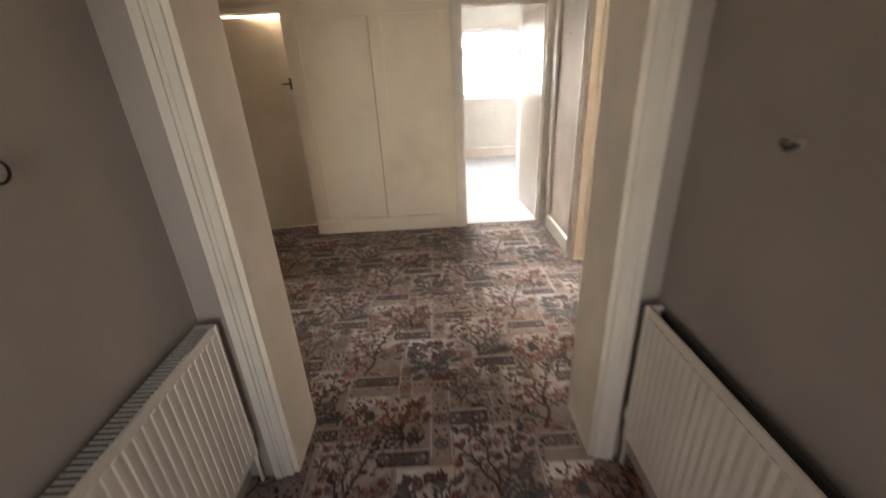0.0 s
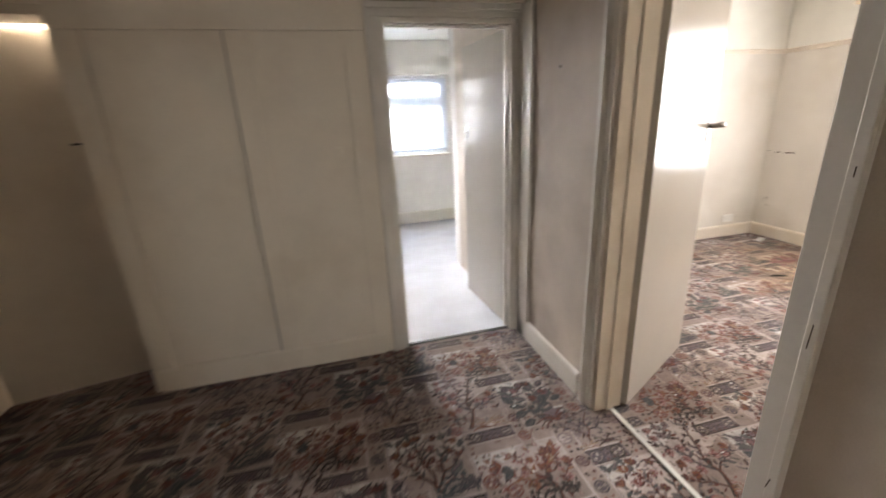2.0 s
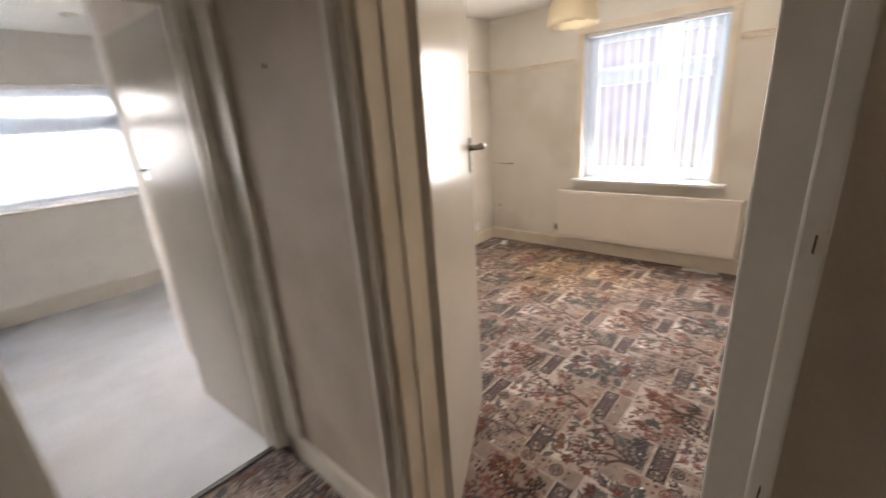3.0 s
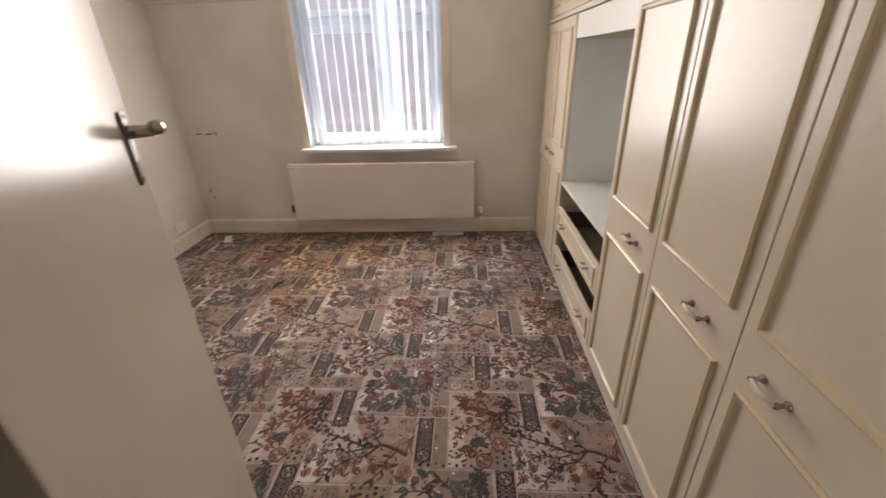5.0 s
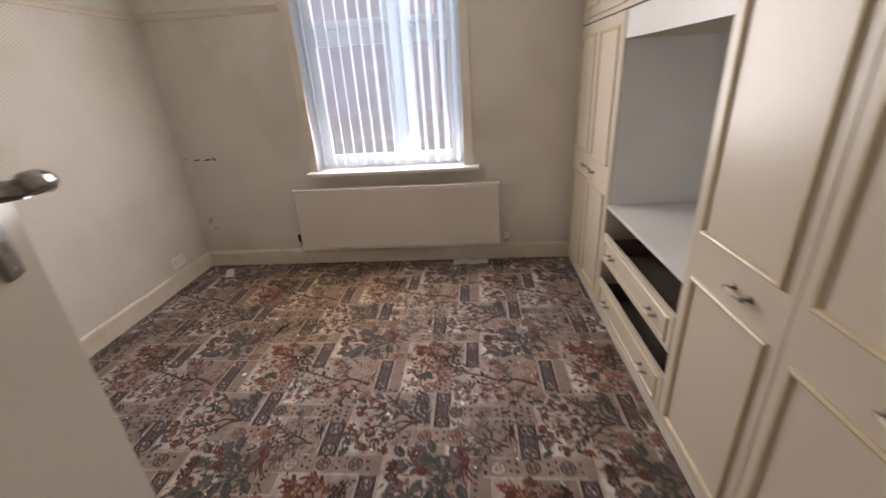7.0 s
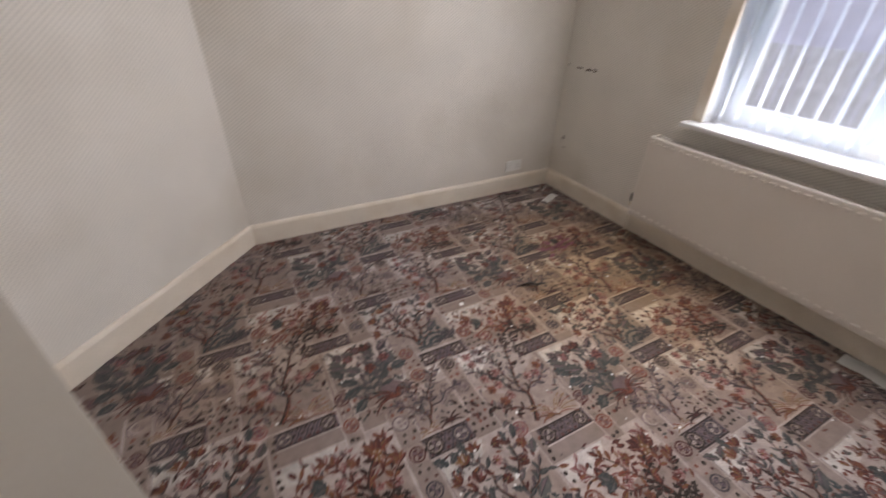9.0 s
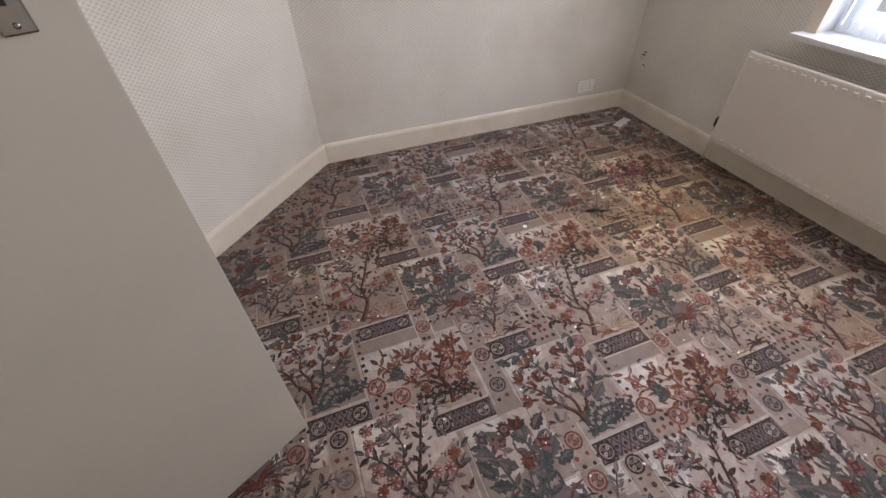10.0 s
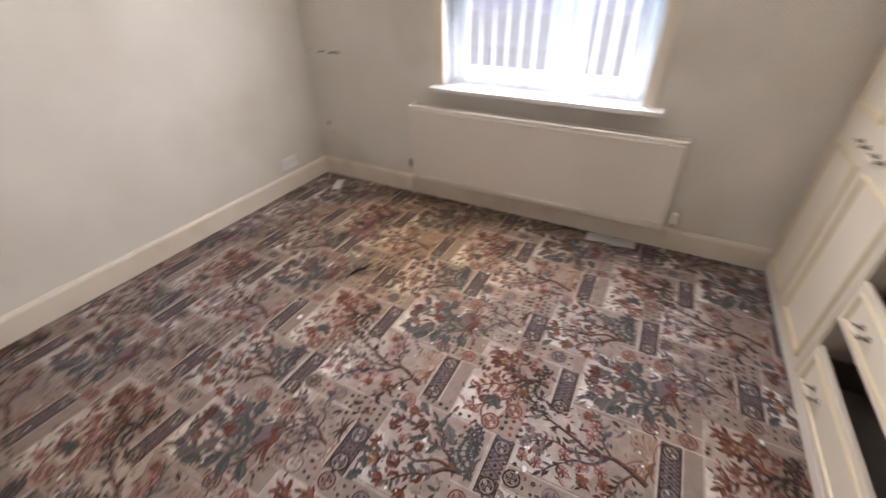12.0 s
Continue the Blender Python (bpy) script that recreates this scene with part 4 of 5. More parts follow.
part("scrap", bm_tube([(-0.07, 0, 0.006), (-0.02, 0.012, 0.008), (0.02, -0.006, 0.01), (0.07, 0.006, 0.006)], [0.004, 0.008, 0.007, 0.003], 7), M_BLACK, g)


def flex_coil():
    g = thing("flex_coil", pose(-1.83, 3.10, 0.006), "loosely coiled white electrical flex on the carpet", "cable")
    rng = random.Random(5)
    pts = []
    for i in range(150):
        a = i * 0.37
        k = 0.55 + 0.45 * math.sin(i * 0.11)
        pts.append((0.15 * math.cos(a) * k + 0.03 * math.sin(i * 0.05) + rng.uniform(-0.006, 0.006), 0.10 * math.sin(a) * (1.1 - 0.5 * k) + 0.05 * math.sin(i * 0.17), 0.008 + 0.075 * (i / 150) ** 1.3 * (0.6 + 0.4 * math.sin(a * 0.5)) + rng.uniform(0, 0.004)))
    part("cable", bm_tube(pts, 0.0045, 7), M_CORD, g)
    part("plug", bm_boxes((0.08, 0.125, -0.02, 0.025, 0.002, 0.035), bevel=0.006), M_CORD, g)


flex_coil()

# ---- patterned carpet: woven panels of trees, flowers and bordered bands ----
DYES = [
    ("pile_cream", (0.425, 0.355, 0.335)), ("pile_rose", (0.225, 0.080, 0.080)), ("pile_rust", (0.165, 0.043, 0.025)), ("pile_maroon", (0.068, 0.0135, 0.013)),
    ("pile_sage", (0.078, 0.082, 0.080)), ("pile_teal", (0.036, 0.048, 0.053)), ("pile_slate", (0.038, 0.033, 0.043)), ("pile_brown", (0.017, 0.010, 0.008)),
    ("pile_ochre", (0.19, 0.10, 0.038)), ("pile_mauve", (0.150, 0.106, 0.120)), ("pile_sand", (0.275, 0.215, 0.195)), ("pile_pale", (0.55, 0.51, 0.495)),
]
CREAM, ROSE, RUST, MAROON, SAGE, TEAL, SLATE, BROWN, OCHRE, MAUVE, SAND, PALE = range(12)
TINT = [PALE, CREAM, OCHRE, RUST, MAUVE, SAGE, MAUVE, MAROON, CREAM, SAND, CREAM, CREAM]
SHADE = [SAND, MAROON, MAROON, BROWN, SLATE, SLATE, BROWN, BROWN, RUST, SLATE, MAUVE, SAND]


def pile(name, colour, vary=0.24):
    """Cut pile: single tufts of other yarn among the dye, worn and yellowed in broad patches."""
    m = mat(name, colour, 0.96, vary=vary, scale=26, fine=380, bump=0.7, island=0.13)
    n, l = m.node_tree.nodes, m.node_tree.links
    bsdf = n["Principled BSDF"]
    co = n.new("ShaderNodeTexCoord")
    out = bsdf.inputs["Base Color"].links[0].from_socket
    for scale, detail, lo, hi, amount, tone, mode in ((230, 2, 0.50, 0.66, 0.36, (0.24, 0.17, 0.14), "MIX"), (0.75, 4, 0.5, 0.72, 0.5, (0.98, 0.80, 0.52), "MULTIPLY"), (1.7, 5, 0.52, 0.75, 0.5, (0.62, 0.55, 0.50), "MULTIPLY")):
        t = n.new("ShaderNodeTexNoise")
        t.inputs["Scale"].default_value, t.inputs["Detail"].default_value = scale, detail
        l.new(co.outputs["Object"], t.inputs["Vector"])
        r = n.new("ShaderNodeValToRGB")
        r.color_ramp.elements[0].position, r.color_ramp.elements[1].position = lo, hi
        r.color_ramp.elements[0].color, r.color_ramp.elements[1].color = (0, 0, 0, 1), (amount, amount, amount, 1)
        l.new(t.outputs[0], r.inputs[0])
        x = n.new("ShaderNodeMix")
        x.data_type, x.blend_type = "RGBA", mode
        l.new(r.outputs[0], x.inputs[0])
        l.new(out, x.inputs[6])
        x.inputs[7].default_value = (*tone, 1)
        out = x.outputs[2]
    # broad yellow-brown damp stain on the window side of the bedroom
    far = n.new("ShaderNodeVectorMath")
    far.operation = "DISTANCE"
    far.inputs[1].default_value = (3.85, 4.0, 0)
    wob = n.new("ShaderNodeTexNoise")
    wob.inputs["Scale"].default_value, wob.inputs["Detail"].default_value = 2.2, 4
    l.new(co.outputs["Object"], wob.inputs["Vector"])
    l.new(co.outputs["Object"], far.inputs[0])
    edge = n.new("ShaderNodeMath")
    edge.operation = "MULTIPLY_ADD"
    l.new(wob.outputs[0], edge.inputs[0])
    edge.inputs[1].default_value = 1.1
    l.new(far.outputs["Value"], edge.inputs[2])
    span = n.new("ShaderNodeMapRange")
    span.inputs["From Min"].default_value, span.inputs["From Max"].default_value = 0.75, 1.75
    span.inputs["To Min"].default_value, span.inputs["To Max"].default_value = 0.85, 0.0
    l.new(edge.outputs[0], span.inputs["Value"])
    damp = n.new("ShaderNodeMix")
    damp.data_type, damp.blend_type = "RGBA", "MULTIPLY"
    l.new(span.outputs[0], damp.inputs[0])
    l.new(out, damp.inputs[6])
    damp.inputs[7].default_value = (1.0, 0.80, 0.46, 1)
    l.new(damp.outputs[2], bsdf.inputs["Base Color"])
    bsdf.inputs["Sheen Weight"].default_value = 0.25
    bsdf.inputs["Sheen Roughness"].default_value = 0.4
    return m


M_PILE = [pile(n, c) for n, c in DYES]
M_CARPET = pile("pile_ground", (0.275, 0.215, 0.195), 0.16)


class Motifs:
    """Collects flat tufts: outlines in metres, a dye and a layer."""

    def __init__(self, seed):
        self.out, self.rng = [], random.Random(seed)

    def poly(self, pts, dye, layer):
        self.out.append((pts, dye, layer))

    def rect(self, x0, x1, y0, y1, dye, layer):
        self.poly([(x0, y0), (x1, y0), (x1, y1), (x0, y1)], dye, layer)

    def place(self, x, y, a, n, shape, dye, layer):
        c, s = math.cos(a), math.sin(a)
        self.poly([(x + n * (u * c - v * s), y + n * (u * s + v * c)) for u, v in shape], dye, layer)

    def leaf(self, x, y, a, n, dye, layer=3, fat=0.19):
        """A pointed leaf with a lighter half and a dark midrib; large ones are toothed."""
        f = fat * self.rng.uniform(0.85, 1.2)
        bow = self.rng.uniform(-0.12, 0.12)
        layer += self.rng.uniform(0, 0.8)
        if n < 0.03:
            self.place(x, y, a, n, ((0, 0), (0.35, -f), (0.65, bow - f * 0.9), (1, bow), (0.6, bow + f), (0.3, f * 0.8)), dye, layer)
            return
        if n < 0.05:
            edge = ((0, 0), (0.22, f * 0.7), (0.5, f + bow * 0.5), (0.75, f * 0.7 + bow), (1, bow * 1.4))
        else:
            edge = ((0, 0), (0.16, f * 0.9), (0.30, f * 0.72), (0.42, f * 1.25 + bow * 0.4), (0.54, f * 0.85 + bow * 0.5), (0.66, f * 1.05 + bow * 0.7), (0.78, f * 0.55 + bow), (1, bow * 1.4))
        low = [(u, -v + 2 * bow * u * u * 0.9) for u, v in edge[1:-1]]
        self.place(x, y, a, n, [edge[0], *low, edge[-1], *reversed(edge[1:-1])], dye, layer)
        self.place(x, y, a, n, ((0.08, 0.0), (0.9, bow * 1.2), (0.6, f * 0.7 + bow * 0.5), (0.3, f * 0.5)), TINT[dye], layer + 0.1)
        if n > 0.042:
            self.place(x, y, a, n, ((0.0, -0.022), (0.85, bow - 0.01), (0.85, bow + 0.015), (0.0, 0.022)), SHADE[dye], layer + 0.2)

    def disc(self, x, y, r, dye, layer, k=8):
        s = self.rng.uniform(0, 1)
        self.poly([(x + r * math.cos(2 * math.pi * i / k + s), y + r * math.sin(2 * math.pi * i / k + s)) for i in range(k)], dye, layer)

    def limb(self, pts, w0, w1, dye, layer=2):
        n = len(pts) - 1
        for i in range(n):
            (x0, y0), (x1, y1) = pts[i], pts[i + 1]
            d = math.hypot(x1 - x0, y1 - y0) or 1
            nx, ny = -(y1 - y0) / d, (x1 - x0) / d
            a, b = w0 + (w1 - w0) * i / n, w0 + (w1 - w0) * (i + 1) / n
            self.poly([(x0 + nx * a, y0 + ny * a), (x0 - nx * a, y0 - ny * a), (x1 - nx * b, y1 - ny * b), (x1 + nx * b, y1 + ny * b)], dye, layer)

    def flower(self, x, y, r, dye, heart, layer=5):
        """Five notched petals round a dark heart."""
        s = self.rng.random()
        for i in range(5):
            a = 2 * math.pi * i / 5 + s
            q = r * self.rng.uniform(0.78, 1.05)
            self.place(x, y, a, q, ((0.1, 0), (0.45, -0.36), (0.85, -0.40), (1.0, -0.16), (0.9, 0.03), (1.02, 0.2), (0.8, 0.42), (0.4, 0.34)), (dye, dye, SHADE[dye])[i % 3], layer + 0.05 * i)
            self.place(x, y, a, q, ((0.3, -0.06), (0.8, -0.2), (0.85, 0.1)), TINT[dye], layer + 0.4)
        self.disc(x, y, r * 0.24, heart, layer + 0.7, 6)
        self.disc(x, y, r * 0.1, OCHRE, layer + 0.9, 5)

    def daisy(self, x, y, r, dye, heart, layer=5, a0=0.0, span=6.28, k=11):
        """A shaggy many-petalled bloom."""
        for i in range(k):
            a = a0 + span * (i + 0.5) / k
            self.leaf(x, y, a, r * self.rng.uniform(0.85, 1.1) if r < 0.03 else min(r, 0.0299) * self.rng.uniform(0.9, 1.0), (dye, SHADE[dye])[i % 3 == 0], layer, 0.24)
        self.disc(x, y, r * 0.42, heart, layer + 1, 9)
        self.disc(x, y, r * 0.2, dye, layer + 1.3, 6)

    def lily(self, x, y, a, n, dye, layer=5):
        for s in (-0.8, -0.3, 0.25, 0.8):
            self.leaf(x, y, a + s, n * (1 - 0.15 * abs(s)), (dye, SHADE[dye])[s in (-0.8, 0.25)], layer, 0.2)

    def rosette(self, x, y, r, dye, core=SAND):
        """A ring holding four pale buds."""
        self.disc(x, y, r, dye, 2, 12)
        self.disc(x, y, r * 0.78, (SAND, MAUVE)[core == MAUVE], 2.3, 11)
        self.disc(x, y, r * 0.66, dye, 2.5, 9)
        s = self.rng.random()
        for i in range(4):
            a = s + math.pi / 2 * i
            self.place(x, y, a, r * 0.64, ((0.12, 0), (0.5, -0.34), (0.95, -0.2), (0.9, 0.24), (0.5, 0.3)), (core, MAUVE)[i % 2], 2.8)
            self.disc(x + r * 0.36 * math.cos(a), y + r * 0.36 * math.sin(a), r * 0.09, dye, 3, 5)

    def dots(self, x0, x1, y0, y1, step=0.031, dye=BROWN):
        nx, ny = max(1, round((x1 - x0) / step)), max(1, round((y1 - y0) / step))
        for i in range(nx):
            for j in range(ny):
                x, y = x0 + (i + 0.4 + 0.3 * (j % 2)) * (x1 - x0) / nx, y0 + (j + 0.5) * (y1 - y0) / ny
                self.disc(x + self.rng.uniform(-0.004, 0.004), y + self.rng.uniform(-0.004, 0.004), self.rng.uniform(0.0065, 0.0098), self.rng.choice((dye, dye, MAROON, RUST)), 1.2, 5)

    def band(self, x0, x1, y0, y1):
        """A dark bordered band: a rosette near each end and a trellis between them."""
        self.rect(x0, x1, y0, y1, MAUVE, 1)
        self.rect(x0, x1, y0 + 0.004, y0 + 0.010, BROWN, 1.4)
        self.rect(x0, x1, y1 - 0.010, y1 - 0.004, BROWN, 1.4)
        h = y1 - y0
        n = max(3, round((x1 - x0) / 0.034))
        step = (x1 - x0) / n
        for i in range(n):
            a, b = x0 + i * step, x0 + (i + 1) * step
            self.limb([(a, y0 + 0.01), (b, y1 - 0.01)], 0.0028, 0.0028, SLATE, 1.6)
            self.limb([(a, y1 - 0.01), (b, y0 + 0.01)], 0.0028, 0.0028, SLATE, 1.7)
            self.disc((a + b) / 2, (y0 + y1) / 2 + h * 0.3, 0.0075, BROWN, 1.8, 5)
            self.disc((a + b) / 2, (y0 + y1) / 2 - h * 0.3, 0.0075, MAROON, 1.8, 5)
            self.disc(a, (y0 + y1) / 2, 0.0075, BROWN, 1.8, 5)
        for x in (x0 + h * 0.42, x1 - h * 0.48):
            self.rosette(x, (y0 + y1) / 2, h * 0.40, self.rng.choice((BROWN, SLATE, BROWN)), CREAM)
        for y in (y0, y1):
            self.limb([(x0, y), (x1, y)], 0.003, 0.003, CREAM, 2)

    def strip(self, x0, x1, y0, y1, spots):
        """An upright dotted border with rosettes at the heights given."""
        self.rect(x0, x1, y0, y1, SAND, 0.8)
        self.dots(x0 + 0.008, x1 - 0.008, y0, y1)
        for x in (x0, x1):
            self.limb([(x, y0), (x, y1)], 0.003, 0.003, CREAM, 1)
        for y, dye in spots:
            self.rect(x0 + 0.006, x1 - 0.006, y - 0.038, y + 0.038, SAND, 1.5)
            self.rosette((x0 + x1) / 2, y, 0.032, dye)

    def scatter(self, x0, x1, y0, y1, n, dyes, small=0.018, large=0.034):
        rng = self.rng
        for i in range(n):
            x, y, a = rng.uniform(x0, x1), rng.uniform(y0, y1), rng.uniform(0, 6.3)
            d = rng.choice(dyes)
            if rng.random() < 0.25:
                self.disc(x, y, rng.uniform(0.004, 0.008), d, 1.1, 5)
            else:
                self.leaf(x, y, a, rng.uniform(small, large), d, 1.1, 0.165)

    def panel(self, x0, x1, y0, y1, cut):
        """Ground of one picture: pale sky in its upper corner, browner soil below."""
        w, h = x1 - x0, y1 - y0
        self.rect(x0, x1, y0, y1, SAND, 0)
        self.poly([(x0, y1), (x0, y1 - h * cut), (x0 + w * 0.3, y1 - h * (cut + 0.16)), (x0 + w * 0.62, y1 - h * (cut + 0.05)), (x1, y1 - h * 0.34), (x1, y1)], CREAM, 0.3)
        self.poly([(x0 + 0.004, y1 - 0.004), (x0 + 0.004, y1 - h * cut * 0.5), (x0 + w * 0.22, y1 - h * cut * 0.62), (x0 + w * 0.45, y1 - h * 0.14), (x0 + w * 0.52, y1 - 0.004)], PALE, 0.5)
        for a, b in (((x0, y0), (x1, y0)), ((x0, y1), (x1, y1)), ((x0, y0), (x0, y1)), ((x1, y0), (x1, y1))):
            self.limb([a, b], 0.0028, 0.0028, CREAM, 0.9)
        self.limb([(x0 + 0.004, y0), (x0 + 0.004, y1)], 0.0014, 0.0014, MAUVE, 1)

    def branch(self, pts, w0, w1, wood, leaves, size, gap=0.03, start=0.25):
        """A bending limb through the points with leaves in pairs along it; returns its tip and heading."""
        rng, fine = self.rng, []
        for i in range(len(pts) - 1):
            p0, p1, p2, p3 = pts[max(i - 1, 0)], pts[i], pts[i + 1], pts[min(i + 2, len(pts) - 1)]
            for s in range(5):
                t = s / 5
                fine.append(tuple(0.5 * (2 * b + (c - a) * t + (2 * a - 5 * b + 4 * c - d) * t * t + (3 * b - a - 3 * c + d) * t ** 3) for a, b, c, d in zip(p0, p1, p2, p3)))
        fine.append(pts[-1])
        self.limb(fine, w0 * 0.8, w1 * 0.8, wood, 2.2)
        self.limb([(x + w0 * 0.3, y) for x, y in fine], w0 * 0.25, w1 * 0.25, SHADE[wood] if wood != BROWN else RUST, 2.4)
        run, side = 0.0, 1
        total = sum(math.dist(a, b) for a, b in zip(fine, fine[1:]))
        gone = 0.0
        for a, b in zip(fine, fine[1:]):
            run += math.dist(a, b)
            gone += math.dist(a, b)
            if gone < start * total or run < gap * 0.62:
                continue
            run, side = 0.0, -side
            h = math.atan2(b[1] - a[1], b[0] - a[0])
            self.leaf(*b, h + side * rng.uniform(0.6, 1.15), size * rng.uniform(0.8, 1.25), rng.choice(leaves), 3)
            if rng.random() < 0.7:
                self.leaf(*b, h - side * rng.uniform(0.5, 1.0), size * rng.uniform(0.6, 0.95), rng.choice(leaves), 3)
        h = math.atan2(fine[-1][1] - fine[-2][1], fine[-1][0] - fine[-2][0])
        self.leaf(*fine[-1], h, size * 1.1, rng.choice(leaves), 3.4)
        return fine[-1], h

    def blades(self, x, y, n, dye, k=8, a0=0.35, a1=2.8, curl=0.6):
        """A clump of curved blades from one root."""
        for i in range(k):
            a = a0 + (a1 - a0) * i / (k - 1)
            m = n * self.rng.uniform(0.75, 1.1)
            c = curl * math.copysign(1, math.cos(a) + 0.01)
            pts = [(x + m * u * math.cos(a - c * u), y + m * u * math.sin(a - c * u)) for u in (0, 0.3, 0.6, 0.85, 1)]
            self.limb(pts, 0.0062, 0.002, dye if i % 3 else SHADE[dye], 3)
            self.limb([(px + 0.002, py + 0.001) for px, py in pts[:4]], 0.0018, 0.001, TINT[dye], 3.3)

    def frond(self, x, y, n, dye, k=6, a0=0.4, a1=2.7):
        """A feathery clump: fine ribs with small leaflets."""
        for i in range(k):
            a = a0 + (a1 - a0) * i / (k - 1)
            pts = [(x + n * u * math.cos(a + 0.4 * u), y + n * u * math.sin(a + 0.4 * u)) for u in (0, 0.35, 0.7, 1)]
            self.limb(pts, 0.003, 0.0018, dye, 2.8)
            for px, py in pts[1:]:
                for s in (-1, 0, 1):
                    self.leaf(px, py, a + 0.3 + s * 0.9, self.rng.uniform(0.016, 0.024), dye, 3, 0.24)


def carpet_repeat(seed):
    """One repeat of the design, from the foot of the red tree."""
    c = Motifs(seed)
    r = c.rng
    # red tree
    c.panel(-0.265, 0.152, -0.03, 0.30, 0.42)
    red, dark = (MAROON, RUST, RUST, ROSE), (MAROON, BROWN, MAROON, RUST)
    c.branch([(0.022, -0.012), (0.03, 0.05), (0.012, 0.095), (0.03, 0.15), (0.062, 0.19)], 0.011, 0.005, BROWN, dark, 0.046, 0.026, 0.4)
    c.branch([(0.026, 0.045), (-0.03, 0.10), (-0.09, 0.115), (-0.14, 0.165), (-0.195, 0.235)], 0.007, 0.003, BROWN, red, 0.04, 0.024)
    c.branch([(0.012, 0.095), (-0.04, 0.15), (-0.06, 0.20), (-0.10, 0.25)], 0.006, 0.003, BROWN, red, 0.042, 0.026)
    c.branch([(0.02, 0.12), (0.07, 0.13), (0.10, 0.18), (0.115, 0.245)], 0.006, 0.003, BROWN, red, 0.042, 0.026)
    c.branch([(0.03, 0.03), (0.075, 0.05), (0.10, 0.095), (0.13, 0.13)], 0.006, 0.003, BROWN, dark, 0.036, 0.022)
    for a in (0.7, 1.2, 1.7, 2.2, 2.7):
        c.leaf(0.075, 0.20, a, 0.068, r.choice((MAROON, RUST, MAROON)), 4.4)
    c.flower(0.072, 0.195, 0.024, OCHRE, RUST, 6)
    c.lily(0.138, 0.14, 1.4, 0.042, RUST, 5)
    c.flower(-0.02, 0.205, 0.022, RUST, OCHRE)
    c.flower(-0.075, 0.145, 0.021, ROSE, MAROON)
    c.flower(0.105, 0.075, 0.02, ROSE, MAROON)
    c.flower(-0.05, 0.075, 0.022, RUST, MAROON)
    for a in (2.3, 2.9, 3.5):
        c.leaf(-0.115, 0.165, a, 0.058, TEAL, 4, 0.24)
    c.frond(-0.01, 0.0, 0.085, BROWN, 6, 0.9, 3.0)
    c.frond(0.07, 0.0, 0.05, BROWN, 4, 0.2, 2.0)
    c.blades(-0.06, -0.005, 0.06, SAND, 5)
    c.dots(-0.25, -0.10, 0.02, 0.05)
    c.rosette(-0.225, 0.148, 0.036, RUST, CREAM)
    c.rosette(-0.145, 0.08, 0.034, RUST, CREAM)
    c.dots(-0.255, -0.17, 0.05, 0.11)
    c.band(-0.075, 0.148, -0.112, -0.034)
    c.strip(0.157, 0.246, -0.075, 0.335, ((0.132, MAROON), (-0.006, SLATE), (0.272, SAND)))
    # green and rust tree with two crossing trunks
    c.panel(0.25, 0.61, -0.305, 0.083, 0.46)
    gr = (SAGE, MAUVE, MAROON, TEAL, SAGE)
    c.branch([(0.43, -0.262), (0.415, -0.205), (0.375, -0.16), (0.345, -0.10), (0.30, -0.055)], 0.012, 0.004, BROWN, gr, 0.042, 0.032, 0.4)
    c.branch([(0.425, -0.23), (0.43, -0.165), (0.395, -0.10), (0.40, -0.04), (0.37, 0.025)], 0.009, 0.003, BROWN, gr, 0.042, 0.03, 0.4)
    c.branch([(0.44, -0.235), (0.475, -0.17), (0.48, -0.10), (0.515, -0.04), (0.515, 0.03)], 0.008, 0.003, BROWN, (TEAL, MAROON, SAGE), 0.044, 0.028)
    c.branch([(0.478, -0.16), (0.53, -0.14), (0.565, -0.10)], 0.006, 0.003, BROWN, (TEAL, SLATE, MAROON), 0.042, 0.024)
    for x, y, a, d in ((0.295, -0.03, 2.2, RUST), (0.335, 0.02, 1.6, OCHRE), (0.29, -0.115, 2.8, RUST), (0.39, 0.045, 1.4, RUST), (0.345, -0.055, 1.2, ROSE)):
        c.lily(x, y, a, 0.048, d)
    for x, y, d in ((0.445, -0.015, ROSE), (0.47, 0.04, MAROON), (0.53, -0.055, MAROON), (0.44, -0.085, MAROON), (0.56, 0.0, RUST)):
        c.flower(x, y, 0.022, d, OCHRE)
    for x, y, a in ((0.29, 0.045, 0.6), (0.285, 0.045, 2.4), (0.55, 0.03, 1.2), (0.575, -0.05, 0.9), (0.36, 0.055, 1.9)):
        c.leaf(x, y, a, 0.062, r.choice((TEAL, SAGE)), 4, 0.23)
    c.leaf(0.50, -0.185, 0.5, 0.085, SAGE, 3.6, 0.24)
    c.frond(0.515, -0.285, 0.085, TEAL, 7)
    c.frond(0.575, -0.28, 0.05, SLATE, 5)
    c.blades(0.46, -0.29, 0.05, TEAL, 6)
    for x, y, a in ((0.31, -0.17, 2.0), (0.355, -0.215, 0.8), (0.29, -0.225, 1.2)):
        c.leaf(x, y, a, 0.036, MAUVE, 3)
    c.dots(0.26, 0.37, -0.30, -0.235)
    c.strip(0.302, 0.392, -0.468, -0.235, ((-0.282, RUST), (-0.414, RUST)))
    c.band(0.395, 0.615, -0.392, -0.312)
    # flowering tree with an ochre fern
    c.panel(0.537, 0.872, 0.02, 0.478, 0.45)
    fl = (SAGE, BROWN, MAUVE, SLATE)
